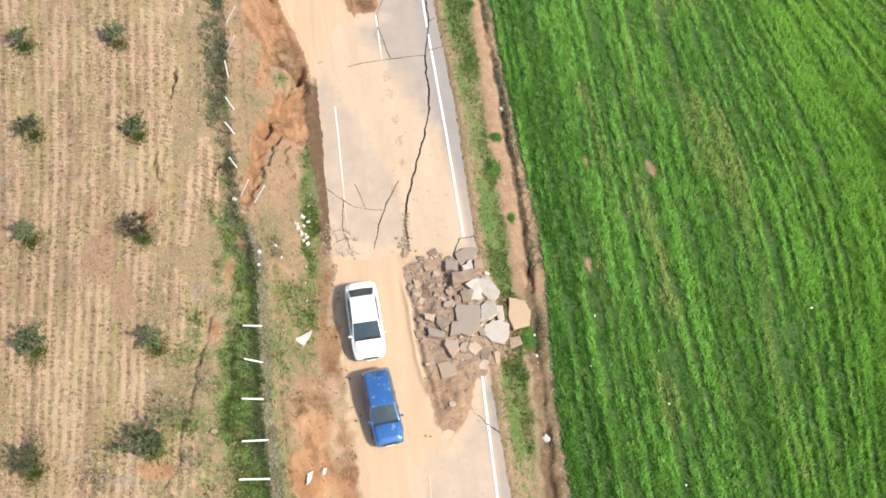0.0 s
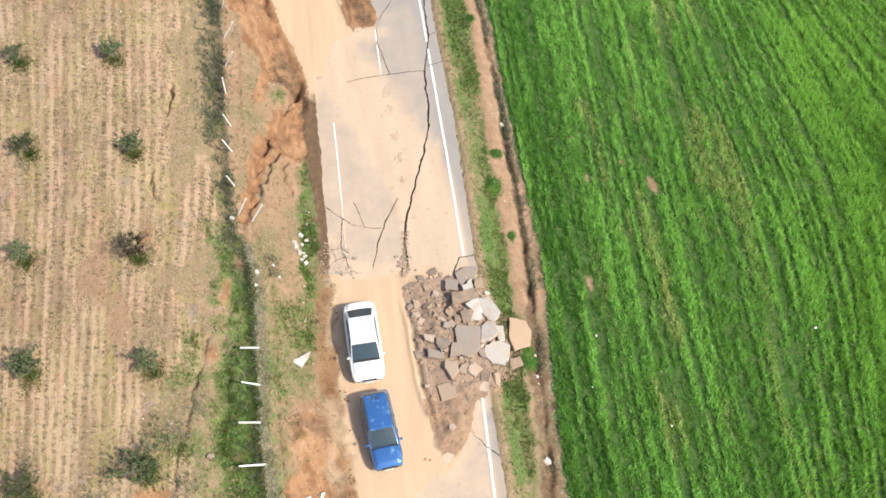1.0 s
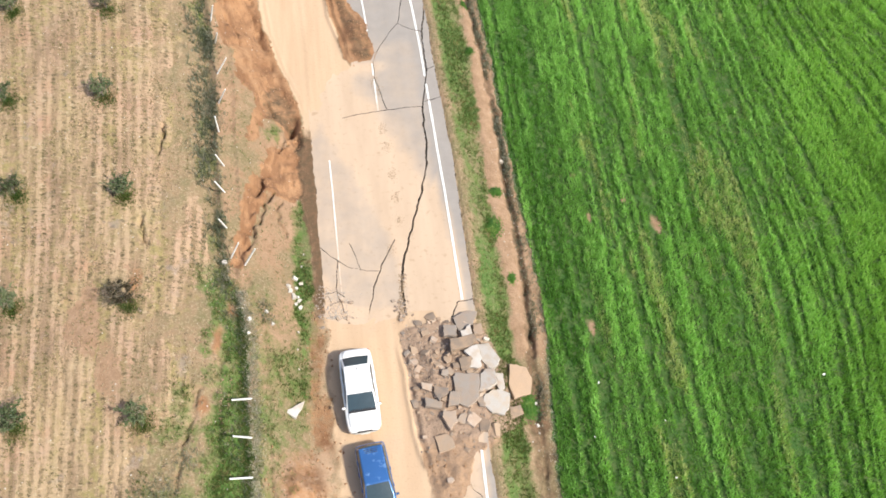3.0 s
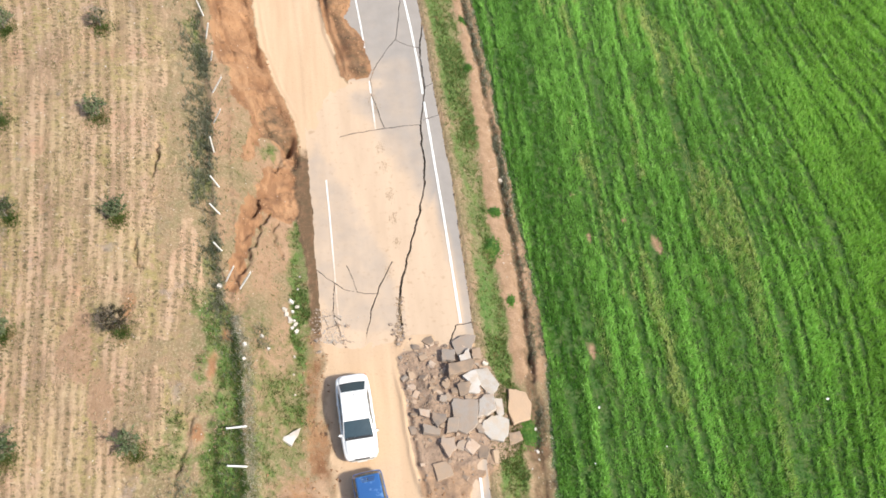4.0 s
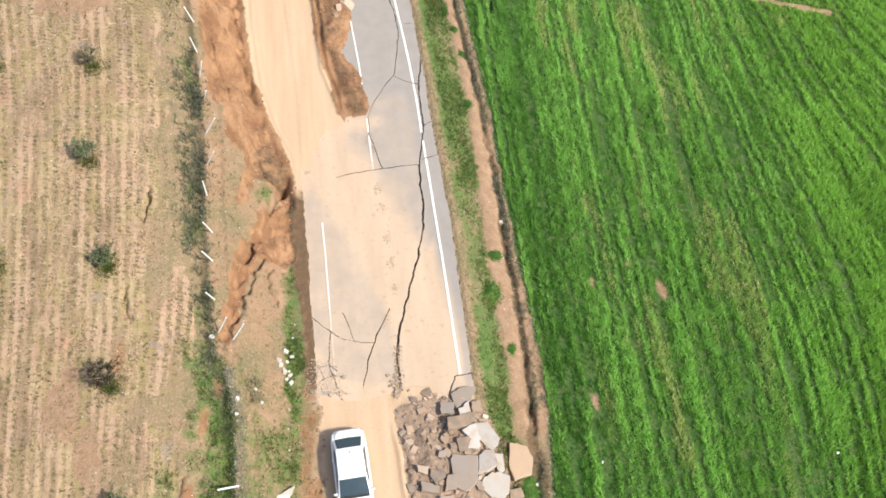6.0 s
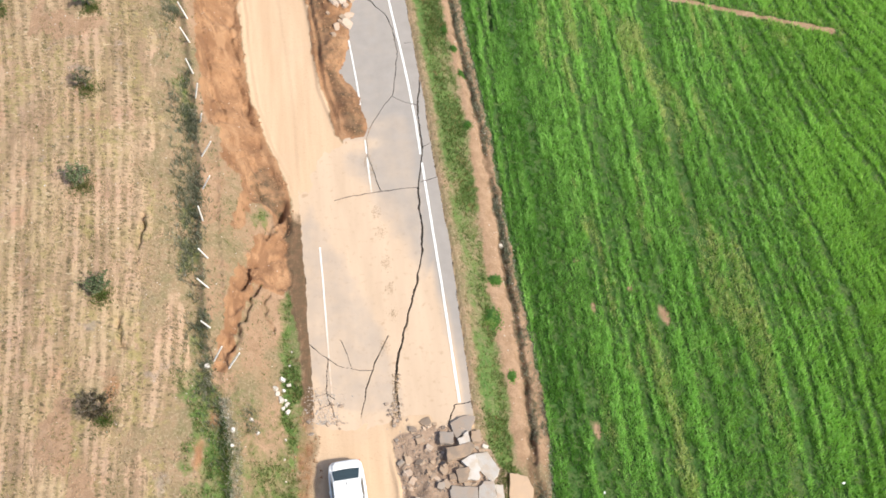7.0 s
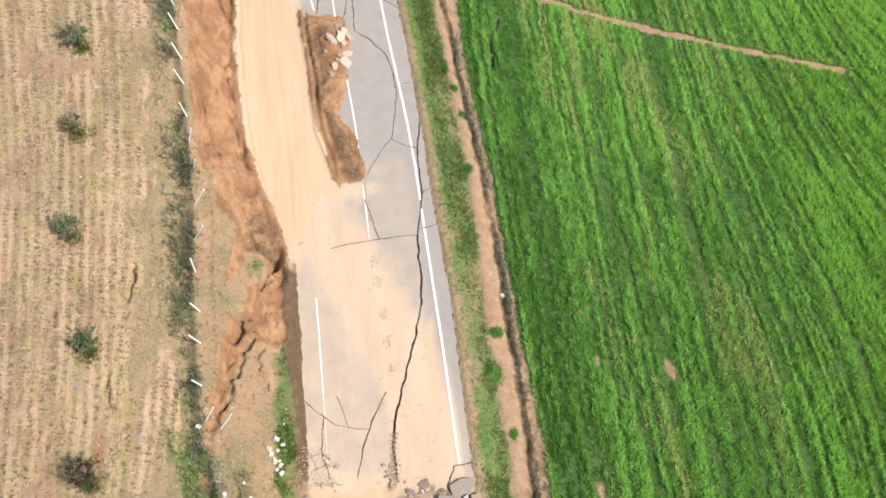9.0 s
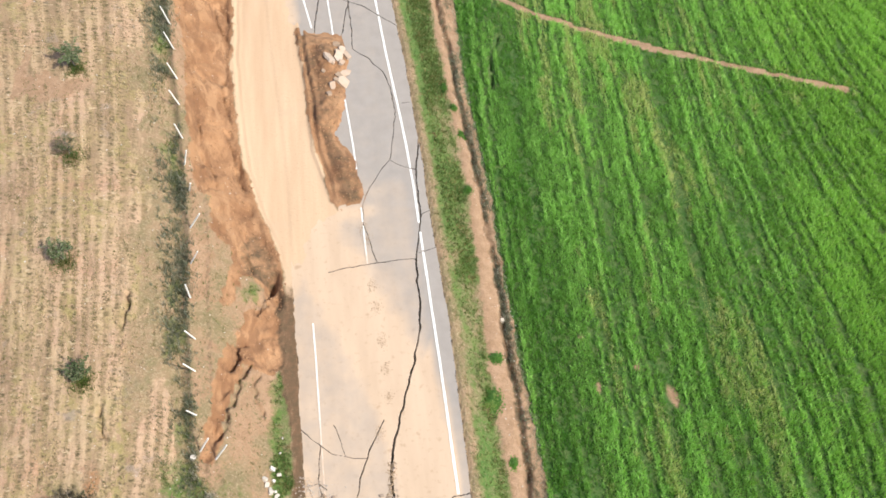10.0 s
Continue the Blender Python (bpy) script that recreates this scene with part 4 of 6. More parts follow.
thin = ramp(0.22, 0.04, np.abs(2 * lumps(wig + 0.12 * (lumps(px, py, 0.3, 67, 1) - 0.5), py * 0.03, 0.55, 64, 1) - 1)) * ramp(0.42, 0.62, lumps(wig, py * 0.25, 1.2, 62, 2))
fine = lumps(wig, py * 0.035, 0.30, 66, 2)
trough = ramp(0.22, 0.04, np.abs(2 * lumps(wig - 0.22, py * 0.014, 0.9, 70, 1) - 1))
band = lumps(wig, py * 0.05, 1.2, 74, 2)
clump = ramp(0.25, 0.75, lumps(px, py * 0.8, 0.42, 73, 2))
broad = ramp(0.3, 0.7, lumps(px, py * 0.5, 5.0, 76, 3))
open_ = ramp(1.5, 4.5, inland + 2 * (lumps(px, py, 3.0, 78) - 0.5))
# tone also paints sheen on ridges, shade in troughs and a brighter far right
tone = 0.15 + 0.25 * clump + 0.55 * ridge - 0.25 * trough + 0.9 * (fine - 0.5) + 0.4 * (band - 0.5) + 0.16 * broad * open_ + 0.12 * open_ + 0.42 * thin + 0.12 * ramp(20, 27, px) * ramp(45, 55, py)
straw = open_ * (0.45 + 0.55 * ramp(24, 17, px)) * (0.7 * ramp(0.56, 0.70, lumps(wig, py * 0.12, 0.8, 80, 3)) + 0.4 * ridge * ramp(0.45, 0.65, lumps(px, py, 1.4, 82))) + 0.3 * ramp(0.66, 0.78, lumps(px, py, 0.8, 84, 3)) * open_
straw = straw + 0.4 * np.exp(-((way_to(px, py, FOOTPATH) - 0.62) / 0.18) ** 2)
# yellow painted in towards the right, for sun shining through the blades
yellow = 0.55 * ramp(19, 28, px + 4 * (lumps(px, py * 0.5, 4.0, 86) - 0.5))
thick = 0.4 * clump + 0.4 * ridge + 0.2 * thin + 0.12 * ramp(20, 27, px) - 0.35 * trough + 0.2 * band + 0.9 * (fine - 0.4)
keep = (rs.rand(n) < 0.42 + 0.58 * ramp(-0.05, 0.4, thick)) & (px > WHEAT(py) + 0.05 * rs.rand(n)) & (rs.rand(n) > 1.1 * PATHWAY(px, py)) & (way_to(px, py, WHEAT_CRACK) > 0.13)
px, py, thick = px[keep], py[keep], thick[keep]
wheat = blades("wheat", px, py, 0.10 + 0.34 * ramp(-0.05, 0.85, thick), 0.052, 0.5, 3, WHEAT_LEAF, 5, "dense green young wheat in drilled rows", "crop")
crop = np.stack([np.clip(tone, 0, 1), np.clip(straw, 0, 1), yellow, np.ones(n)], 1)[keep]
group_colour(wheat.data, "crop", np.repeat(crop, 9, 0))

# verge and bank grass, thick where the ground is green
n = 445000
py = -6 + 92 * rs.rand(n)
px = FENCE(py) - 6 + (WHEAT(py) - FENCE(py) + 6) * rs.rand(n)
tr, re, gr, fi, wh, di, ba = zones(px, py)
keep = rs.rand(n) < ramp(0.3, 0.9, gr + 0.5 * (lumps(px, py, 0.8, 75) - 0.5)) * (1 - wh) * (bare(px, py) < -0.05)
keep |= (rs.rand(n) < 0.13) & (px > RIGHT_EDGE(py) + 0.3) & (px < VERGE_END(py) - 0.1)
keep |= (rs.rand(n) < 0.05 * (1 - re) * (1 - tr)) & (px < TOE(py)) & (px > FENCE(py) - 1)
px, py = px[keep], py[keep]
blades("verge_grass", px, py, 0.10 + 0.16 * lumps(px, py, 1.2, 77), 0.035, 0.9, 3, GRASS_LEAF, 6, "short green and straw grass on the verges", "grass")

# grey-green brush along the fence
n = 14500
py = -6 + 92 * rs.rand(n)
px = FENCE(py) - 0.15 + rs.normal(0, 0.36, n) - 0.95 * rs.rand(n)
keep = rs.rand(n) < ramp(0.35, 0.65, lumps(px, py * 0.7, 1.5, 121)) * (0.3 + 0.7 * ramp(33, 37, py)) 
px, py = px[keep], py[keep]
blades("fence_brush", px, py, 0.18 + 0.3 * lumps(px, py, 0.8, 123), 0.04, 0.7, 4, BRUSH_LEAF, 15, "grey-green dry brush along the field fence", "brush")

# grey brush in loose clumps at the weedy field edge
gxs, gys = [], []
for x, y, r in ((-14.7, 22.6, 0.9), (-13.7, 23.0, 0.7), (-16.8, 20.7, 0.7), (-17.6, 19.2, 0.8), (-13.2, 20.4, 0.7), (-12.9, 24.6, 0.6), (-15.6, 54.3, 0.55), (-15.4, 53.6, 0.5), (-10.1, 34.5, 0.4), (-9.9, 33.6, 0.35)):
    k = int(330 * r)
    gxs.append(x + rs.normal(0, 0.6 * r, k))
    gys.append(y + rs.normal(0, 0.7 * r, k))
gxs, gys = np.concatenate(gxs), np.concatenate(gys)
blades("field_brush", gxs, gys, 0.08 + 0.14 * rs.rand(len(gxs)), 0.035, 0.9, 3, BRUSH_LEAF, 21, "grey-green brush at the weedy field edge", "brush")

# dry grey-brown weeds in the ditch and along its outer lip
n = 15000
py = -6 + 92 * rs.rand(n)
u = rs.rand(n)
px = DITCH(py) - 0.1 + (WHEAT(py) - DITCH(py) - 0.05) * u
keep = rs.rand(n) < ramp(0.38, 0.66, lumps(px, py * 0.5, 1.2, 133)) * (1 - 0.6 * ramp(0.5, 0.8, u))
px, py = px[keep], py[keep]
blades("ditch_weeds", px, py, 0.10 + 0.16 * rs.rand(len(px)), 0.035, 0.9, 3, BRUSH_LEAF, 17, "dry grey-green weeds along the ditch", "weeds")
n = 2600
py = -6 + 92 * rs.rand(n)
px = WHEAT(py) - 0.12 + rs.normal(0, 0.12, n)
blades("lip_grass", px, py, 0.07 + 0.12 * rs.rand(n), 0.03, 1.3, 3, DEAD_LEAF, 18, "bleached dead grass on the ditch's outer lip", "grass")

# bleached dead grass at the foot of the lower posts
n = 5200
py = 6 + 29 * rs.rand(n)
px = FENCE(py) + 0.22 + rs.normal(0, 0.17, n) + 0.3 * (lumps(0 * py, py, 1.5, 131) - 0.5)
blades("dead_grass", px, py, 0.06 + 0.1 * rs.rand(n), 0.035, 1.6, 3, DEAD_LEAF, 16, "bleached grey dead grass along the fence", "grass")

# weeds between the tilled rows
n = 83000
py = -6 + 92 * rs.rand(n)
px = -40 + (FENCE(py) - 0.6 + 40) * rs.rand(n)
across = field_row(px, py)
px = px + 0.7 * (np.round(across / 0.5) * 0.5 - across) + rs.normal(0, 0.09, n)
tuft = np.round(py / 0.3) * 0.3 + 0.2 * lumps(np.round(across / 0.5), np.round(py / 0.3), 0.7, 85, 1)
py = np.where(rs.rand(n) < 0.65, tuft + rs.normal(0, 0.035, n), py)
keep = rs.rand(n) < ramp(0.35, 0.68, lumps(px, py * 0.5, 1.3, 79)) * 0.9
px, py = px[keep], py[keep]
blades("field_weeds", px, py, 0.05 + 0.09 * rs.rand(len(px)), 0.05, 1.1, 3, WEED_LEAF, 7, "sparse dry weeds between tilled rows", "weeds")


def crumbs(name, x, y, size, mat, label, category, seed, sink=0.3, bed=None):
    """Scattered angular lumps."""
    rs = np.random.RandomState(seed)
    n = len(x)
    base = np.array([(1, 0, 0), (-0.5, 0.87, 0), (-0.5, -0.87, 0), (0.1, 0, 0.9), (0, 0.1, -0.8)])
    v = base[None] * (0.6 + 0.8 * rs.rand(n, 5, 1)) * size[:, None, None] * np.array([1, 1, 0.7])
    a = rs.rand(n) * 6.28
    c, s = np.cos(a)[:, None], np.sin(a)[:, None]
    v = np.stack([v[..., 0] * c - v[..., 1] * s + x[:, None], v[..., 0] * s + v[..., 1] * c + y[:, None], v[..., 2] + ((ground_z(x, y) if bed is None else bed(x, y)) + size * (0.5 - sink))[:, None]], -1)
    f = np.array([(0, 1, 3), (1, 2, 3), (2, 0, 3), (1, 0, 4), (2, 1, 4), (0, 2, 4)])
    f = (np.arange(n)[:, None, None] * 5 + f[None]).reshape(-1, 3)
    return tagged(new(name, quick_mesh(name, v.reshape(-1, 3), f, mat)), label, category, kind="stuff")


n = 83000
py = -6 + 92 * rs.rand(n)
px = FENCE(py) - 0.5 + (RIGHT_EDGE(py) + 3 - FENCE(py)) * rs.rand(n)
tr, re, gr, fi, wh, di, ba = zones(px, py)
keep = (rs.rand(n) < 0.9 * re * ramp(0.3, 0.65, lumps(px, py, 1.0, 81))) & (bare(px, py) < -0.05)
px, py = px[keep], py[keep]
crumbs("clay_clods", px, py, 0.015 + 0.10 * rs.rand(len(px)) ** 3, CLOD, "loose red clay clods on the slope and heaps", "soil clods", 8)
n = 3400
py = -6 + 92 * rs.rand(n)
px = np.where(rs.rand(n) < 0.18, DITCH(py) + rs.normal(0, 0.4, n), -36 + rs.rand(n) * (36 + TOE(py)))
crumbs("pale_pebbles", px, py, 0.018 + 0.045 * rs.rand(n) ** 3, PALE_STONE, "small pale stones strewn over the soil", "pebbles", 9)

# clods turned up by the plough, in rows
n = 69000
py = -6 + 92 * rs.rand(n)
px = -36 + (FENCE(py) - 1.0 + 36) * rs.rand(n)
across = field_row(px, py)
px = px + 0.6 * (np.round(across / 0.5) * 0.5 - across) + rs.normal(0, 0.07, n)
keep = rs.rand(n) < ramp(0.35, 0.65, lumps(px, py * 0.6, 1.2, 83))
px, py = px[keep], py[keep]
crumbs("tilled_clods", px, py, 0.03 + 0.07 * rs.rand(len(px)) ** 2, FIELD_CLOD, "dry brown clods in ploughed rows", "soil clods", 10)

n = 420
py = 16 + 19 * rs.rand(n)
px = FENCE(py) + 0.12 + rs.normal(0, 0.2, n)
crumbs("fence_gravel", px, py, 0.012 + 0.045 * rs.rand(n) ** 2, PALE_STONE, "grey gravel along the foot of the fence", "gravel", 13)
# crumbs of soil dropped on the carriageway
spots = [(-3.6, 47.6), (-3.2, 45.4), (-3.9, 49.2), (-2.9, 43.6), (-4.3, 52.4), (-2.7, 41.8), (-4.6, 53.4), (-3.1, 39.6)]
px = np.concatenate([a + rs.normal(0, 0.16, 130) for a, b in spots])
py = np.concatenate([b + rs.normal(0, 0.24, 130) for a, b in spots])
crumbs("soil_crumbs", px, py, 0.01 + 0.035 * rs.rand(len(px)) ** 3, FIELD_CLOD, "brown soil crumbs dropped on the road", "soil clods", 14, 0.1, deck)

# ---- fence: leaning white posts ----


def post_mesh():
    bm = bmesh.new()
    bmesh.ops.create_cube(bm, size=1.0)
    bmesh.ops.transform(bm, verts=bm.verts, matrix=Matrix.Diagonal((0.095, 0.085, 2.05, 1)) @ Matrix.Translation((0, 0, 0.5)))
    for v in bm.verts:
        if v.co.z > 1:
            v.co.x *= 0.82
            v.co.y *= 0.82
    bmesh.ops.bevel(bm, geom=bm.edges[:], offset=0.012, segments=1, affect="EDGES")
    me = bpy.data.meshes.new("fence_post")
    bm.to_mesh(me)
    me.materials.append(POST_WHITE)
    return me


POST = post_mesh()


def post(x, y, dx, dy, dz):
    up = Vector((dx, dy, dz)).normalized()
    m = Matrix.Translation(Vector((x, y, float(ground_z(x, y)))) - up * 0.3) @ up.to_track_quat("Z", "Y").to_matrix().to_4x4()
    lean = math.degrees(up.angle(Vector((0, 0, 1))))
    ob = new("fence_post", POST)
    ob.matrix_basis = m
    tagged(ob, "leaning white concrete fence post in the grass" if lean > 18 else "upright white concrete fence post in the grass", "fence post", "posts of the field fence")


post(-18.19, 68.16, -0.30, -0.09, 1.71)
post(-17.64, 65.90, -0.27, -0.20, 1.71)
post(-17.01, 63.14, -0.26, -0.25, 1.71)
post(-16.57, 60.90, -0.23, -0.36, 1.69)
post(-15.98, 58.12, -0.09, -0.33, 1.71)
post(-15.54, 55.98, 0.47, -0.25, 1.66)
post(-15.01, 54.04, 0.47, -0.66, 1.56)
post(-14.55, 51.24, 0.84, -0.09, 1.53)
post(-14.18, 48.72, 0.73, -0.25, 1.58)
post(-13.91, 46.43, 0.09, -0.23, 1.73)
post(-13.34, 43.85, -0.16, -0.46, 1.68)
post(-13.08, 41.87, -0.24, -0.45, 1.68)
post(-12.67, 39.26, -0.10, -0.53, 1.66)
post(-12.26, 37.35, 0.70, 0.01, 1.60)
post(-11.45, 37.01, 0.81, 0.11, 1.54)
post(-10.21, 28.39, -0.71, -0.74, 1.41)
post(-9.99, 26.20, -0.66, -0.57, 1.53)
post(-9.77, 24.10, -0.87, -0.61, 1.40)
post(-9.35, 21.82, -1.08, -0.58, 1.25)
post(-9.05, 19.76, -1.45, -0.37, 0.91)

# ---- saplings in the field ----


def tube(verts, faces, a, b, ra, rb, sides=5):
    d = (b - a).normalized()
    u = d.orthogonal().normalized()
    w = d.cross(u)
    k = len(verts)
    for p, r in ((a, ra), (b, rb)):
        for i in range(sides):
            t = 2 * math.pi * i / sides
            verts.append(p + (u * math.cos(t) + w * math.sin(t)) * r)
    for i in range(sides):
        j = (i + 1) % sides
        faces.append((k + i, k + j, k + sides + j, k + sides + i))


def sapling(seed, height, spread, leaves, leaf=None):
    r = random.Random(seed)
    tv, tf, lv, lf = [], [], [], []
    top = Vector((r.uniform(-0.1, 0.1), r.uniform(-0.1, 0.1), height * 0.45))
    tube(tv, tf, Vector((0, 0, -0.1)), top, 0.045, 0.03, 7)
    tips = []
    for i in range(9):
        a = 2 * math.pi * (i + r.random()) / 9
        b = Vector((math.cos(a) * spread * r.uniform(0.35, 0.75), math.sin(a) * spread * r.uniform(0.35, 0.75), height * r.uniform(0.6, 0.95)))
        s = top * r.uniform(0.5, 1.0)
        tube(tv, tf, s, b, 0.02, 0.011, 4)
        for j in range(7):
            c = s.lerp(b, r.uniform(0.4, 1.0))
            e = c + Vector((r.gauss(0, 0.24), r.gauss(0, 0.24), r.uniform(0.02, 0.3))) * spread
            tube(tv, tf, c, e, 0.009, 0.004, 3)
            tips.append((c, e))
    for i in range(leaves):
        c, e = r.choice(tips)
        p = c.lerp(e, r.uniform(0.1, 1.1)) + Vector((r.gauss(0, 0.05), r.gauss(0, 0.05), r.gauss(0, 0.04)))
        d = Vector((r.gauss(0, 1), r.gauss(0, 1), r.gauss(0, 0.6))).normalized()
        s = d.orthogonal().normalized()
        L, W = r.uniform(0.05, 0.10), r.uniform(0.022, 0.042)
        k = len(lv)
        lv.extend([p - d * L, p + s * W, p + d * L, p - s * W])
        lf.append((k, k + 1, k + 2, k + 3))
    ob = new("sapling")
    piece("trunk", mesh_of("trunk", tv, tf, BARK), ob)
    piece("crown", mesh_of("crown", lv, lf, leaf or TWIG_LEAF), ob)
    return ob


kinds = [sapling(1, 1.6, 1.1, 900), sapling(2, 1.4, 0.95, 1300), sapling(3, 1.9, 1.35, 1700, DRY_LEAF), sapling(4, 1.9, 1.6, 2600)]
SAPLINGS = [(-26.7, 47.4, 0), (-20.9, 47.9, 0), (-24.7, 40.4, 1), (-18.6, 40.6, 1), (-23.3, 32.9, 1), (-17.2, 33.3, 2), (-21.8, 26.0, 1), (-15.5, 26.5, 1), (-20.7, 19.6, 3), (-14.9, 20.8, 3),
            (-23.1, 62.7, 1), (-22.0, 55.4, 0), (-29.0, 62.0, 1), (-28.0, 55.0, 0), (-24.2, 70.0, 1), (-30.4, 69.5, 0), (-29.5, 33.5, 0), (-31.2, 41.0, 2)]
used = set()
for i, (x, y, k) in enumerate(SAPLINGS):
    m = Matrix.Translation((x, y, float(ground_z(x, y)))) @ Matrix.Rotation(i * 2.1, 4, "Z") @ Matrix.Scale((0.85, 0.95, 1.1, 0.9)[i % 4], 4)
    if k in used:
        ob = copy_thing(kinds[k], m)
        ob.scale = m.to_scale()
    else:
        used.add(k)
        ob = kinds[k]
        ob.matrix_basis = m
    tagged(ob, ("sparse grey-green sapling in tilled soil", "low green bushy sapling in tilled soil", "wide brown twiggy sapling in tilled soil", "broad leafy bush at the weedy field edge")[k], "sapling", "saplings planted in the field")
# a ring of grass round each stem
gxs, gys = [], []
for x, y, k in SAPLINGS:
    c = 420
    r = np.abs(rs.normal(0, 0.42, c))
    a = rs.rand(c) * 6.28
    gxs.append(x + 0.15 + r * np.cos(a))
    gys.append(y - 0.25 + r * np.sin(a) * 1.1)
gxs, gys = np.concatenate(gxs), np.concatenate(gys)
blades("sapling_grass", gxs, gys, 0.1 + 0.16 * rs.rand(len(gxs)), 0.04, 0.8, 3, GRASS_LEAF, 12, "green grass tufts round the sapling stems", "grass")

# ---- broken slabs and stones ----


def shard_mesh(name, r, long, wide, thick, mat, corners=None, round_=False):
    """A flat broken piece: a ragged outline with chipped upper edges."""
    ring = []
    if round_ or corners:
        k = corners or r.choice((6, 7, 8))
        a0 = r.random() * 6.28
        for i in range(k):
            a = a0 + 2 * math.pi * (i + r.uniform(-0.3, 0.3)) / k
            q = r.uniform(0.8, 1.1)
            ring.append(Vector((math.cos(a) * long / 2 * q, math.sin(a) * wide / 2 * q, 0)))
    else:
        # a block with skewed sides and some corners broken off
        for sx, sy in ((1, 1), (-1, 1), (-1, -1), (1, -1)):
            c = Vector((sx * long / 2 * r.uniform(0.72, 1.08), sy * wide / 2 * r.uniform(0.72, 1.08), 0))
            if r.random() < 0.45:
                u = r.uniform(0.2, 0.42)
                one, two = Vector((c.x * (1 - 2 * u), c.y, 0)), Vector((c.x, c.y * (1 - 2 * r.uniform(0.15, 0.4)), 0))
                ring += [two, one] if sx * sy > 0 else [one, two]
            else:
                ring.append(c)
    k = len(ring)
    full = []
    for i, p0 in enumerate(ring):
        p1 = ring[(i + 1) % k]
        full.append(p0)
        mid = p0.lerp(p1, r.uniform(0.35, 0.65))
        full.append(mid + Vector((r.gauss(0, 0.03), r.gauss(0, 0.03), 0)) * min(1, long))
    n = len(full)
    v = [Vector((p.x * 1.02, p.y * 1.02, -thick / 2)) for p in full]
    v += [Vector((p.x * 1.0, p.y, thick * 0.32 + r.uniform(-0.1, 0.05) * thick)) for p in full]
    v += [Vector((p.x * 0.965, p.y * 0.965, thick / 2 + r.uniform(-0.06, 0.06) * thick)) for p in full]
    f = [tuple(range(n - 1, -1, -1))]
    for lo, hi in ((0, n), (n, 2 * n)):
        f += [(lo + i, lo + (i + 1) % n, hi + (i + 1) % n, hi + i) for i in range(n)]
    v.append(Vector((0, 0, thick / 2 + r.uniform(0, 0.12) * thick)))
    f += [(2 * n + i, 2 * n + (i + 1) % n, 3 * n) for i in range(n)]
    return mesh_of(name, v, f, mat)


shards = random.Random(21)


def slab(x, y, long, wide, turn=0.0, mat=None, tilt=8.0, lift=0.0, label="broken grey asphalt slab on the rubble heap", thick=0.15, corners=None, name="rubble_chunk", group="slabs of the broken road"):
    e = 0.3
    nx_ = float(ground_z(x - e, y) - ground_z(x + e, y)) / (2 * e)
    ny_ = float(ground_z(x, y - e) - ground_z(x, y + e)) / (2 * e)
    up = Vector((nx_, ny_, 1)).normalized()
    lay = Vector((0, 0, 1)).rotation_difference(up).to_matrix().to_4x4()
    m = Matrix.Translation((x, y, float(ground_z(x, y)) + thick * 0.22 + lift * 0.42)) @ lay @ pose(0, 0, 0, shards.gauss(0, tilt * 0.75), shards.gauss(0, tilt * 0.75), turn)
    ob = new(name, shard_mesh(name, shards, long * (1.12 if long > 0.5 else 1), wide * (1.12 if long > 0.5 else 1), thick, mat or SLAB_STONE, corners, False))
    ob.matrix_basis = m
    return tagged(ob, label, "rubble" if name == "rubble_chunk" else "stone", group)


PALE_SLAB = stone_material("sun_bleached_asphalt", (0.39, 0.36, 0.325), (0.49, 0.455, 0.42), (0.41, 0.33, 0.25))
DIRTY_SLAB = stone_material("dusty_pale_asphalt", (0.36, 0.325, 0.285), (0.46, 0.415, 0.37), (0.40, 0.295, 0.215))
FLUSH_SLAB = stone_material("grey_broken_asphalt", (0.235, 0.202, 0.175), (0.29, 0.25, 0.214), (0.31, 0.23, 0.168))
BALD_SLAB = stone_material("pale_clay_slab", (0.40, 0.285, 0.195), (0.46, 0.335, 0.24), (0.44, 0.305, 0.20))
CHUNK = stone_material("pink_pale_chunk", (0.34, 0.265, 0.205), (0.46, 0.375, 0.305), (0.40, 0.28, 0.195))
GREY, TANS, PALES = "broken grey asphalt slab on the rubble heap", "clay-coated brown asphalt slab on the rubble heap", "sun-bleached pale asphalt slab on the rubble heap"
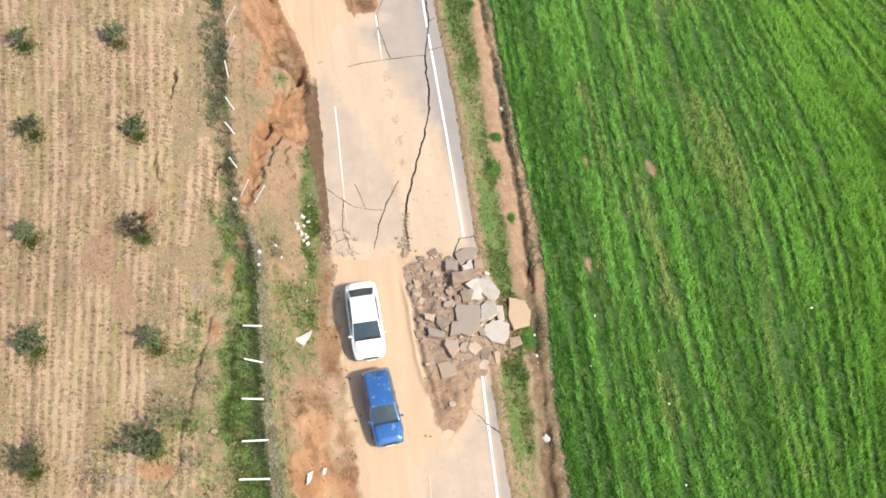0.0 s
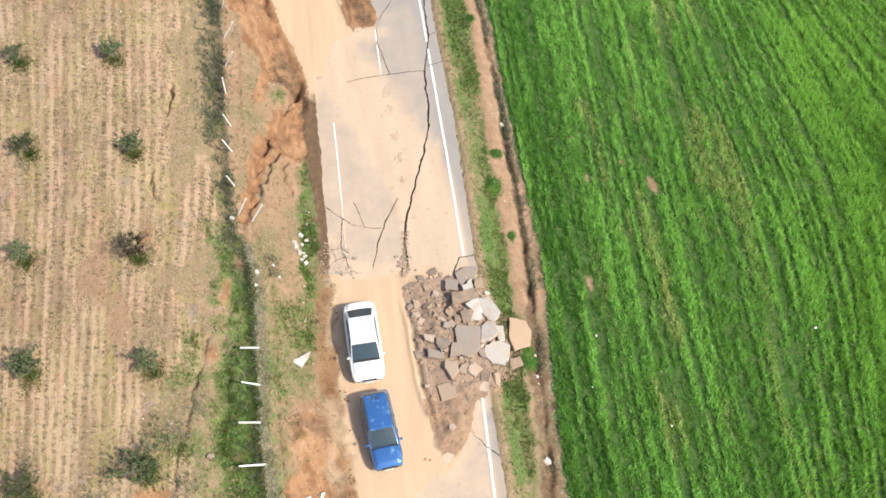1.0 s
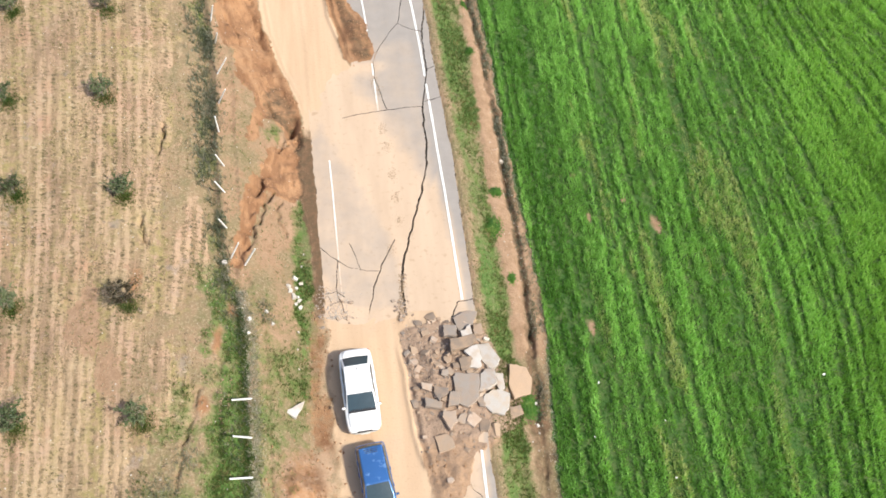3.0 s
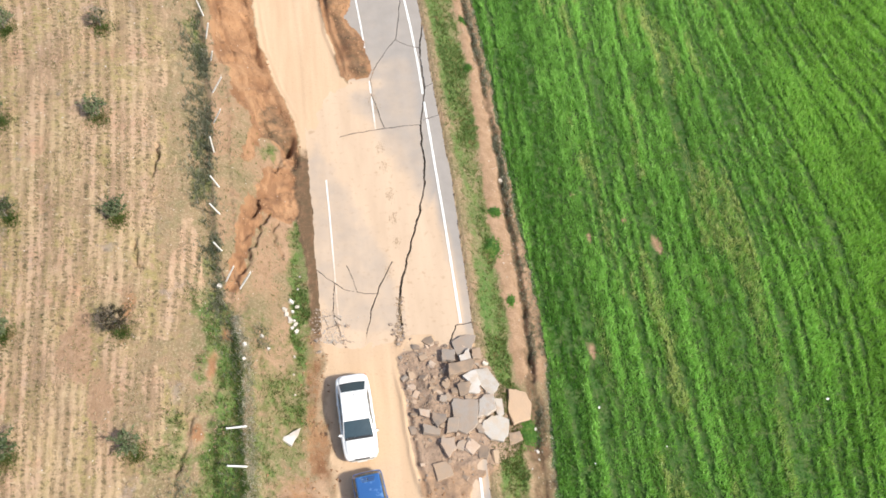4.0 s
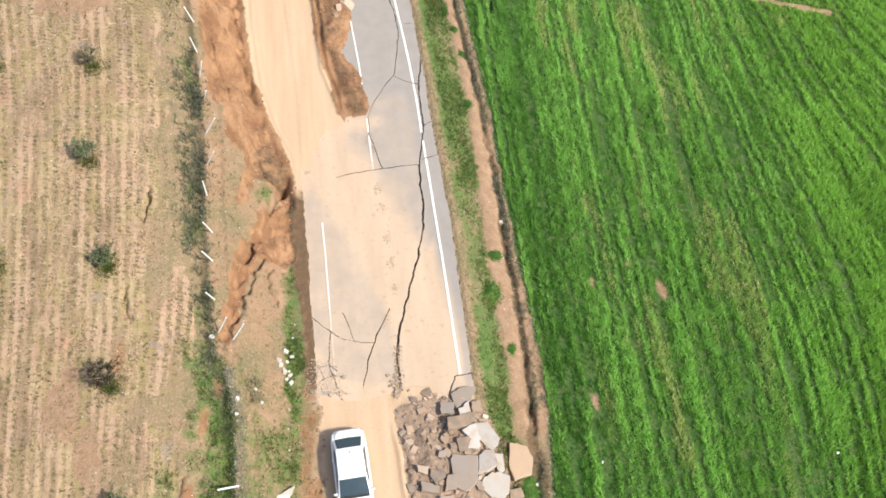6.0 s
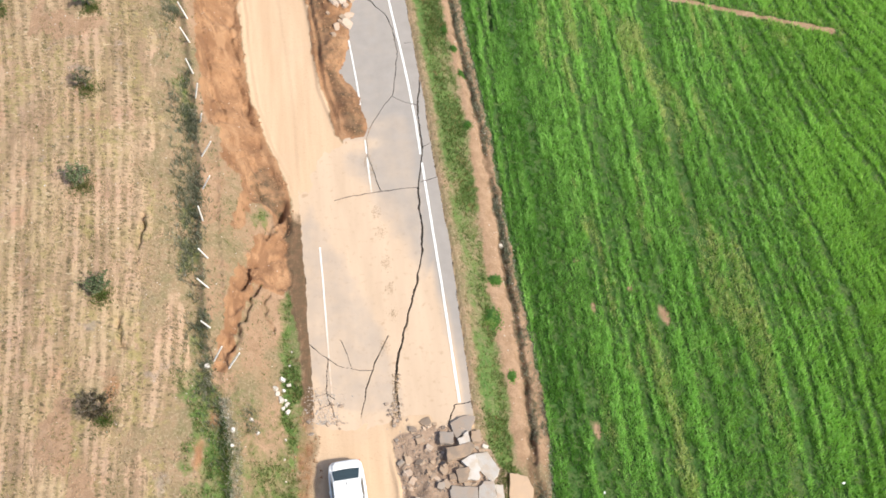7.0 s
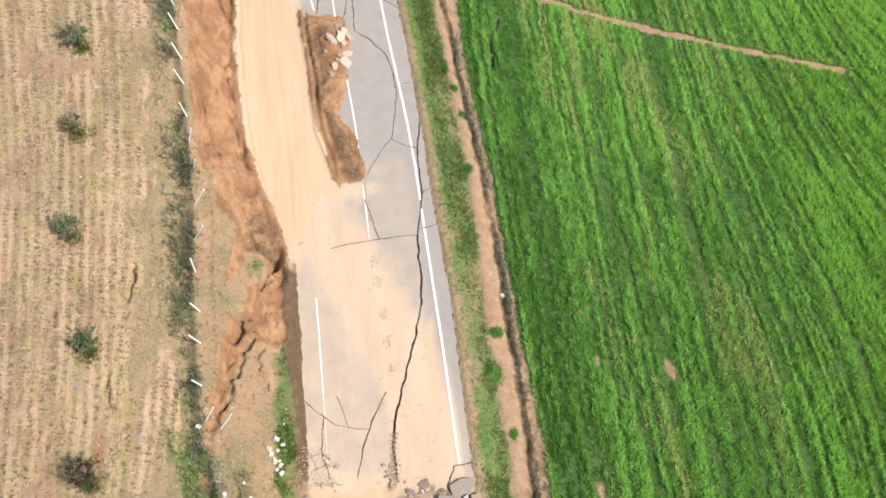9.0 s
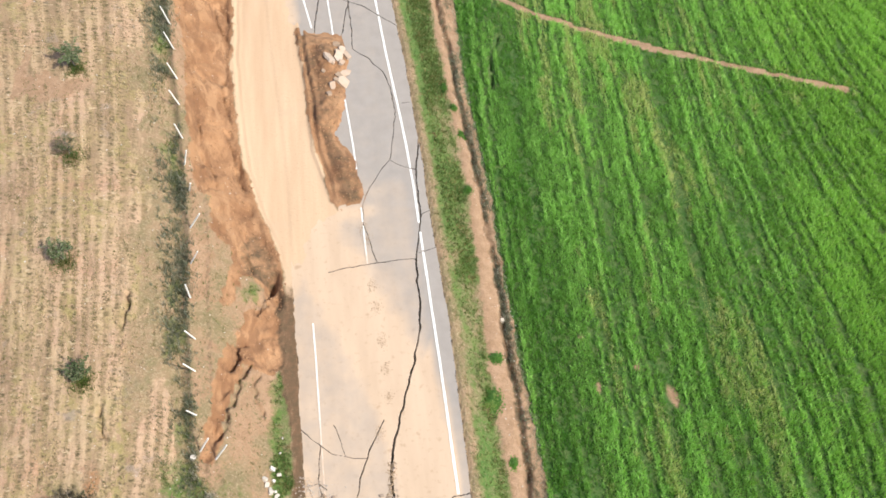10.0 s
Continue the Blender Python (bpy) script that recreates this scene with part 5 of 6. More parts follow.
def broken_slab(mat, label, lift, tip, thick, *corners):
    """A slab of the torn road surface with the given corners, tipped by (x, y) degrees, standing on the rubble."""
    thick, lift = 1.4 * thick, lift + 0.05
    x, y = (sum(c[i] for c in corners) / len(corners) for i in (0, 1))
    ring = []
    for (ax, ay), (bx, by) in zip(corners, corners[1:] + corners[:1]):
        for u in (0.0, 0.34, 0.67):
            w = 0.0 if u == 0 else shards.gauss(0, 0.028)
            ring.append(1.07 * Vector((ax + (bx - ax) * u + w - x, ay + (by - ay) * u - w - y, 0)))
    if sum(a.x * b.y - a.y * b.x for a, b in zip(ring, ring[1:] + ring[:1])) < 0:
        ring.reverse()
    n = len(ring)
    v = [Vector((p.x * 0.97, p.y * 0.97, -thick * shards.uniform(0.45, 0.6))) for p in ring]
    v += [Vector((p.x, p.y, thick * (0.34 + shards.uniform(-0.12, 0.06)))) for p in ring]
    v += [Vector((p.x * 0.955, p.y * 0.955, thick * (0.5 + shards.uniform(-0.03, 0.03)))) for p in ring]
    v += [Vector((p.x * 0.5, p.y * 0.5, thick * (0.52 + shards.uniform(-0.02, 0.02)))) for p in ring]
    v.append(Vector((0, 0, thick * 0.53)))
    f = [tuple(range(n - 1, -1, -1))]
    for k in range(3):
        f += [(k * n + i, k * n + (i + 1) % n, (k + 1) * n + (i + 1) % n, (k + 1) * n + i) for i in range(n)]
    f += [(3 * n + i, 3 * n + (i + 1) % n, 4 * n) for i in range(n)]
    ob = new("rubble_chunk", mesh_of("rubble_chunk", v, f, mat))
    ob.matrix_basis = pose(x, y, float(ground_z(x, y)) + thick * 0.35 + lift, *tip)
    return tagged(ob, label, "rubble", "slabs of the broken road")


# the large slabs along the torn edge, each over its neighbours
broken_slab(PALE_SLAB, PALES, 0.20, (6, -7), 0.16, (1.98, 32.85), (2.66, 32.9), (3.27, 31.95), (3.06, 31.55), (2.85, 31.25), (2.3, 31.85))
broken_slab(PALE_SLAB, PALES, 0.14, (3, 4), 0.15, (1.25, 32.3), (1.95, 32.7), (2.24, 31.85), (2.15, 31.37), (1.55, 31.33), (1.72, 31.85))
broken_slab(TAN_SLAB, TANS, 0.18, (-6, 5), 0.17, (0.46, 33.03), (1.76, 33.43), (1.92, 33.1), (1.54, 32.6), (0.52, 32.32))
broken_slab(TAN_SLAB, TANS, 0.10, (7, -5), 0.15, (0.96, 31.85), (1.63, 32.02), (1.70, 31.46), (1.53, 31.23), (1.12, 31.16))
broken_slab(FLUSH_SLAB, GREY, 0.16, (5, -4), 0.17, (0.64, 30.7), (0.85, 30.93), (2.04, 30.8), (2.0, 29.5), (1.41, 28.95), (0.83, 29.2))
broken_slab(DIRTY_SLAB, PALES, 0.24, (-5, -6), 0.17, (2.18, 30.9), (2.45, 31.2), (2.94, 31.2), (3.06, 30.32), (2.58, 29.97), (2.1, 29.88))
broken_slab(DIRTY_SLAB, PALES, 0.18, (-4, 8), 0.15, (3.0, 31.2), (3.45, 31.25), (3.52, 30.31), (3.25, 30.1), (3.1, 30.4))
broken_slab(PALE_SLAB, PALES, 0.28, (5, 6), 0.17, (2.41, 29.75), (2.82, 30.03), (3.25, 30.03), (3.74, 29.85), (3.71, 29.2), (3.43, 28.63), (2.78, 28.72), (2.28, 29.2))
broken_slab(BALD_SLAB, "large clay-coated slab tipped onto the grass verge", 0.12, (-3, 12), 0.17, (3.9, 32.1), (4.3, 32.13), (4.85, 32.0), (5.14, 31.4), (5.02, 30.4), (4.08, 30.0), (3.8, 30.9))
broken_slab(TAN_SLAB, "clay-coated slab lying on the grass verge", 0.06, (2, 10), 0.15, (3.78, 29.45), (4.4, 29.62), (4.59, 29.13), (3.85, 28.75))
broken_slab(FLUSH_SLAB, GREY, -0.02, (1, -1), 0.16, (0.68, 34.62), (1.17, 35.0), (2.0, 35.02), (1.77, 34.25), (1.0, 33.78))
broken_slab(FLUSH_SLAB, GREY, 0.08, (-3, 2), 0.16, (0.06, 34.04), (0.80, 34.08), (0.82, 33.43), (0.12, 33.37))
broken_slab(PALE_SLAB, PALES, 0.05, (2, 3), 0.15, (1.05, 33.66), (1.62, 34.1), (1.72, 33.5), (1.15, 33.3))
broken_slab(TAN_SLAB, TANS, 0.10, (-7, 5), 0.18, (1.8, 34.08), (2.27, 34.2), (2.34, 33.51), (1.85, 33.45))
broken_slab(SLAB_STONE, GREY, 0.12, (9, 4), 0.16, (0.44, 29.76), (1.0, 29.8), (0.9, 29.03), (0.33, 28.92))
broken_slab(CHUNK, TANS, 0.10, (-8, 6), 0.16, (0.1, 28.62), (0.76, 28.7), (0.81, 28.02), (0.42, 27.5), (0.0, 28.28))
broken_slab(SLAB_STONE, GREY, 0.12, (10, -9), 0.15, (-0.39, 30.08), (0.32, 29.92), (0.3, 29.64), (-0.16, 29.22), (-0.45, 29.76))
broken_slab(SLAB_STONE, GREY, 0.08, (-6, 8), 0.15, (-0.96, 29.44), (-0.02, 29.18), (-0.07, 28.83), (-0.92, 28.9))
broken_slab(CHUNK, TANS, 0.10, (8, 3), 0.16, (-1.2, 30.3), (-0.56, 30.23), (-0.62, 29.83), (-1.12, 29.95))
# smaller ones between and below them
slab(1.72, 28.25, 0.75, 0.65, 50, CHUNK, 12, 0.15, TANS)
slab(1.2, 28.3, 0.65, 0.6, 60, SLAB_STONE, 16, 0.12, GREY)
slab(0.1, 26.85, 0.95, 1.0, 18, TAN_SLAB, 10, 0.1, TANS)
slab(2.35, 27.95, 0.8, 0.7, 70, TAN_SLAB, 10, 0.08, TANS)
slab(-0.96, 33.65, 0.5, 0.4, 30, TAN_SLAB, 15, 0.08, TANS)
slab(-1.4, 34.3, 0.4, 0.35, 0, SLAB_STONE, 15, 0.08, GREY)
slab(-0.7, 34.75, 0.6, 0.5, 20, TAN_SLAB, 12, 0.06, TANS)
slab(3.0, 27.75, 0.5, 0.85, 20, TAN_SLAB, 8, 0.05, TANS)
slab(-0.3, 31.6, 0.5, 0.4, 40, TAN_SLAB, 16, 0.1, TANS)
slab(0.3, 32.0, 0.6, 0.45, 100, TAN_SLAB, 16, 0.1, TANS)
slab(0.15, 31.0, 0.5, 0.45, 10, SLAB_STONE, 18, 0.12, GREY)
slab(2.2, 29.3, 0.55, 0.45, 80, SLAB_STONE, 14, 0.12, GREY)
slab(2.6, 31.45, 0.35, 0.25, 20, SLAB_STONE, 14, 0.12, GREY)
slab(2.55, 33.4, 0.4, 0.22, -20, PALE_STONE, 10, 0.06, "small pale slab on the grass verge")
slab(0.41, 24.67, 0.48, 0.34, 20, CHUNK, 10, 0.05, "pale broken chunk on the clay spoil", 0.14, 5)
broken_slab(PALE_STONE, "pale three-cornered slab tipped on the bank", 0.12, (-14, 10), 0.1, (-8.65, 28.3), (-7.6, 29.05), (-7.98, 27.9))
slab(-7.15, 20.1, 0.35, 0.95, -18, PALE_STONE, 12, 0.1, "pale oblong block in the clay heap", 0.22, 4)
slab(-6.5, 20.75, 0.3, 0.7, -12, PALE_STONE, 12, 0.1, "pale oblong block in the clay heap", 0.22, 4)
# chunks pushed up on the spoil beside the upper carriageway
for x, y, a, b in ((-7.55, 67.5, 1.15, 0.6), (-6.95, 68.0, 1.0, 0.6), (-6.45, 68.35, 0.6, 0.4), (-6.7, 67.4, 0.6, 0.4), (-6.4, 66.6, 0.8, 0.45), (-6.5, 65.75, 0.85, 0.7), (-6.85, 66.2, 0.5, 0.4), (-7.2, 65.2, 0.55, 0.4), (-7.4, 64.4, 0.4, 0.35), (-6.8, 68.8, 0.55, 0.4), (-7.2, 69.2, 0.5, 0.4), (-7.0, 65.7, 0.4, 0.3), (-7.9, 66.3, 0.3, 0.25)):
    slab(x, y, a, b, shards.uniform(0, 180), CHUNK if a > 0.5 else TAN_SLAB, 16, 0.1, "pale broken chunk on the clay spoil", 0.18)
# loose fragments between the larger slabs
for i in range(290):
    x, y = shards.uniform(-2.6, 2.6), shards.uniform(26.0, 35.2)
    if within_poly(np.array([x]), np.array([y]), RUBBLE)[0] < 0.1 or (x > 1.6 and y < 29) or shards.random() < (y < 28.5) * 0.6:
        continue
    a = 0.10 + 0.42 * shards.random() ** 1.6
    slab(x, y, a, a * shards.uniform(0.55, 0.9), shards.uniform(0, 180), shards.choice((SLAB_STONE, TAN_SLAB, TAN_SLAB, CHUNK)), 20, 0.03, "small asphalt fragment in the loose clay", a * 0.35)
# the crushed rest, too small to pick apart
n = 2600
px, py = -2.7 + 5.6 * rs.rand(n), 25.5 + 9.6 * rs.rand(n)
keep = rs.rand(n) < ramp(-0.1, 0.5, within_poly(px, py, RUBBLE)) * ramp(0.3, 0.65, lumps(px, py, 0.9, 135)) * (0.35 + 0.65 * ramp(27, 29, py))
px, py = px[keep], py[keep]
crumbs("crushed_asphalt", px, py, 0.025 + 0.075 * rs.rand(len(px)) ** 2, SLAB_STONE, "crushed asphalt and stones between the slabs", "rubble", 19, 0.15)
n = 420
py = 34.4 + 3.4 * rs.rand(n)
px = -2.38 + rs.normal(0, 0.13, n)
crumbs("crumbled_edge", px, py, 0.015 + 0.05 * rs.rand(n) ** 2, FIELD_CLOD, "brown crumbled soil along the wide crack", "soil clods", 20, 0.1, deck)
n = 520
py = 34.7 + 2.3 * rs.rand(n) ** 1.4
px = -6.35 + 0.25 * (35.5 - py) + rs.normal(0, 0.5, n)
crumbs("crushed_corner", px, py, 0.02 + 0.055 * rs.rand(n) ** 2, DIRTY_SLAB, "pale crushed asphalt at the torn corner of the road", "rubble", 22, 0.1, deck)
# crushed edge of the carriageway
for i in range(72):
    u = shards.random()
    x, y = ((-2.35 + shards.gauss(0, 0.22), shards.uniform(34.2, 37.8)), (shards.uniform(-7.2, -5.4), 35.2 + shards.gauss(0, 0.45)), (-2.5 + shards.gauss(0, 0.35), 35.2 + shards.gauss(0, 0.35)))[i % 3]
    a = 0.06 + 0.2 * shards.random() ** 2
    ob = slab(x, y, a, a * 0.7, shards.uniform(0, 180), shards.choice((SLAB_STONE, TAN_SLAB, SLAB_STONE, CHUNK)), 18, 0.0, "small asphalt fragment at the road's broken edge", a * 0.4)
    ob.location.z = max(float(ground_z(x, y)), float(deck(np.array(x), np.array(y))) if bare(np.array([x]), np.array([y]))[0] > -0.4 else -9) + a * 0.15
# pale stones on the green verge
for x, y, a in ((-8.8, 37.28, 0.34), (-8.45, 37.0, 0.28), (-8.95, 36.3, 0.34), (-8.72, 35.95, 0.36), (-8.45, 35.75, 0.34), (-8.35, 35.3, 0.36), (-8.66, 36.6, 0.24), (-8.52, 36.0, 0.2), (-8.8, 36.1, 0.18), (-9.1, 36.6, 0.3), (-8.6, 35.45, 0.26), (-8.5, 38.3, 0.16), (-8.45, 39.2, 0.13), (-8.3, 33.6, 0.14), (-8.25, 32.4, 0.12), (-8.1, 31.2, 0.13)):
    slab(x, y, a, a * 0.75, shards.uniform(0, 180), PALE_STONE, 12, 0.04, "pale rough stone on the green verge", a * 0.5, None, "stone", "pale stones on the verge")
for x, y, a, mat, what in ((-11.98, 21.86, 0.42, TAN_SLAB, "orange clay boulder in the meadow grass"), (5.72, 23.4, 0.5, PALE_STONE, "pale square stone beside the ditch"), (5.36, 30.05, 0.24, PALE_STONE, "pale stone on the ditch bank"), (5.45, 28.7, 0.22, PALE_STONE, "pale stone on the ditch bank"), (5.5, 28.2, 0.15, PALE_STONE, "pale stone on the ditch bank"),
                           (-12.5, 36.9, 0.35, PALE_STONE, "pale stone in the fence grass"), (-10.75, 33.2, 0.3, PALE_STONE, "pale stone along the fence line"), (-10.7, 32.3, 0.25, PALE_STONE, "pale stone along the fence line"), (-10.0, 34.1, 0.28, PALE_STONE, "pale stone on the bank"), (-9.6, 33.4, 0.25, PALE_STONE, "pale stone on the bank"), (3.96, 47.8, 0.4, PALE_STONE, "pale stone on the ditch bank")):
    slab(x, y, a, a * 0.85, shards.uniform(0, 180), mat, 8, 0.05, what, a * 0.55, 5, "stone", "stones")

# scraps of white sheeting caught in the crop
for x, y, a in ((22.3, 31.8, 0.11), (13.25, 20.6, 0.1), (12.9, 25.5, 0.085), (9.1, 31.3, 0.09), (8.6, 27.9, 0.06), (12.7, 28.9, 0.055)):
    v = [Vector((math.cos(t) * a * shards.uniform(0.6, 1.1), math.sin(t) * a * 0.7 * shards.uniform(0.6, 1.1), shards.uniform(-0.03, 0.03))) for t in (0, 1.1, 2.0, 3.1, 4.2, 5.3)]
    v += [p - Vector((0, 0, 0.012)) for p in v]
    f = [(0, 1, 2, 3, 4, 5), (11, 10, 9, 8, 7, 6)] + [(i, i + 6, (i + 1) % 6 + 6, (i + 1) % 6) for i in range(6)]
    ob = new("plastic_scrap", mesh_of("plastic_scrap", v, f, POST_WHITE))
    ob.matrix_basis = pose(x, y, float(ground_z(x, y)) + 0.33, 8, -6, shards.uniform(0, 180))
    tagged(ob, "torn white plastic scrap caught in the wheat", "litter", "scraps in the wheat")

# ---- leafy weeds on the ditch bank ----


def weed_clump(x, y, wide, deep, tall, seed):
    r = np.random.RandomState(seed)
    n = int(900 * wide * deep) + 120
    a, q = r.rand(n) * 6.28, np.minimum(np.abs(r.normal(0, 0.5, n)), 1.25)
    px_, py_ = x + np.cos(a) * q * wide / 2 * (0.75 + 0.5 * lumps(np.cos(a), np.sin(a), 0.7, seed)), y + np.sin(a) * q * deep / 2
    pz_ = ground_z(px_, py_) + 0.55 * tall * np.exp(-2 * q ** 2) * r.rand(n) ** 0.4 * (0.5 + lumps(px_, py_, 0.25, 117))
    d = r.normal(0, 1, (n, 3)) * (1, 1, 0.45)
    d /= np.linalg.norm(d, axis=1, keepdims=True)
    s = np.cross(d, (0.1, 0.2, 1.0))
    L, W = (0.05 + 0.06 * r.rand(n))[:, None], (0.02 + 0.025 * r.rand(n))[:, None]
    c = np.stack([px_, py_, pz_], 1)
    v = np.stack([c - d * L, c + s * W, c + d * L, c - s * W], 1).reshape(-1, 3)
    ob = new("weed_clump", quick_mesh("weed_clump", v, np.arange(4 * n).reshape(-1, 4), GRASS_LEAF_DARK))
    tagged(ob, "leafy dark green weed clump on the ditch bank", "weeds", "weed clumps along the ditch")


GRASS_LEAF_DARK = leaf_material("broad_weed_leaves", (0.05, 0.15, 0.02), (0.13, 0.28, 0.045), (0.20, 0.30, 0.07))
for i, (x, y, a, b, c) in enumerate(((3.5, 44.9, 0.75, 0.65, 0.4), (3.25, 42.05, 0.8, 1.4, 0.5), (5.0, 29.7, 0.9, 1.5, 0.35), (4.3, 38.3, 0.4, 0.7, 0.25), (2.0, 57.4, 0.5, 0.6, 0.3), (1.65, 62.3, 0.45, 0.7, 0.3), (1.1, 64.6, 0.4, 0.6, 0.3), (0.4, 66.5, 0.4, 0.9, 0.3))):
    weed_clump(x, y, 1.3 * a, 1.2 * b, c, 40 + i)

# ---- the two cars ----
GLASS = paint_material("dark_tinted_glass", (0.035, 0.058, 0.072), 0.14)
RUBBER = paint_material("tyre_rubber", (0.025, 0.025, 0.025), 0.85)
DARK_TRIM = paint_material("black_plastic_trim", (0.03, 0.03, 0.032), 0.6)
ALLOY = paint_material("wheel_alloy", (0.55, 0.55, 0.56), 0.35, metal=0.8)
LAMP_CLEAR = paint_material("clear_lamp_lens", (0.30, 0.32, 0.34), 0.12, coat=0.6)
LAMP_RED = paint_material("red_lamp_lens", (0.40, 0.02, 0.02), 0.2, coat=0.6)
WHITE_PAINT = paint_material("white_car_paint", (0.84, 0.84, 0.83), 0.28, coat=0.6, spots=0.06, spot=(0.72, 0.66, 0.58))
# pale blue spots paint the sky's reflection into the bodywork
BLUE_PAINT = paint_material("dusty_blue_paint_sky_sheen", (0.05, 0.16, 0.42), 0.26, coat=1.0, metal=0.35, spots=0.16, spot=(0.24, 0.42, 0.68), size=0.9)
PLATE = paint_material("plain_plate", (0.75, 0.75, 0.72), 0.5)


def box_mesh(name, sx, sy, sz, mat, bevel=0.02, segments=2):
    bm = bmesh.new()
    bmesh.ops.create_cube(bm, size=1.0)
    bmesh.ops.transform(bm, verts=bm.verts, matrix=Matrix.Diagonal((sx, sy, sz, 1)))
    bmesh.ops.bevel(bm, geom=bm.edges[:], offset=min(bevel, min(sx, sy, sz) * 0.45), segments=segments, affect="EDGES")
    me = bpy.data.meshes.new(name)
    bm.to_mesh(me)
    bm.free()
    me.materials.append(mat)
    return me


def wheel_meshes(radius, width):
    """A tyre turned about y with a rounded tread, and a five-spoked rim."""
    v, f, n = [], [], 28
    prof = [(radius * 0.62, -0.48), (radius * 0.9, -0.5), (radius * 0.98, -0.4), (radius, -0.2), (radius, 0.2), (radius * 0.98, 0.4), (radius * 0.9, 0.5), (radius * 0.62, 0.48)]
    for i in range(n):
        a = 2 * math.pi * i / n
        v += [(r * math.cos(a), w * width, r * math.sin(a)) for r, w in prof]
    k = len(prof)
    for i in range(n):
        j = (i + 1) % n
        f += [(i * k + q, i * k + (q + 1) % k, j * k + (q + 1) % k, j * k + q) for q in range(k)]
    tyre = mesh_of("tyre", v, f, RUBBER, True)
    v, f = [], []
    for s in range(5):
        a = 2 * math.pi * s / 5
        c, sn = math.cos(a), math.sin(a)
        b = len(v)
        for y in (-0.12, 0.3):
            for rr, t in ((0.1, 0.05), (0.1, -0.05), (0.62, -0.07), (0.62, 0.07)):
                q = rr * radius if rr > 0.2 else rr * radius
                v.append((q * c - t * radius * 2 * sn * 0.7, y * width, q * sn + t * radius * 2 * c * 0.7))
        f += [(b, b + 1, b + 2, b + 3), (b + 7, b + 6, b + 5, b + 4)] + [(b + i, b + 4 + i, b + 4 + (i + 1) % 4, b + (i + 1) % 4) for i in range(4)]
    b = len(v)
    for i in range(20):
        a = 2 * math.pi * i / 20
        for rr, y in ((0.56, 0.35), (0.63, 0.38), (0.63, -0.4), (0.2, -0.1)):
            v.append((rr * radius * math.cos(a), y * width, rr * radius * math.sin(a)))
    for i in range(20):
        j = (i + 1) % 20
        f += [(b + 4 * i + q, b + 4 * i + q + 1, b + 4 * j + q + 1, b + 4 * j + q) for q in range(3)]
    return tyre, mesh_of("rim", v, f, ALLOY)


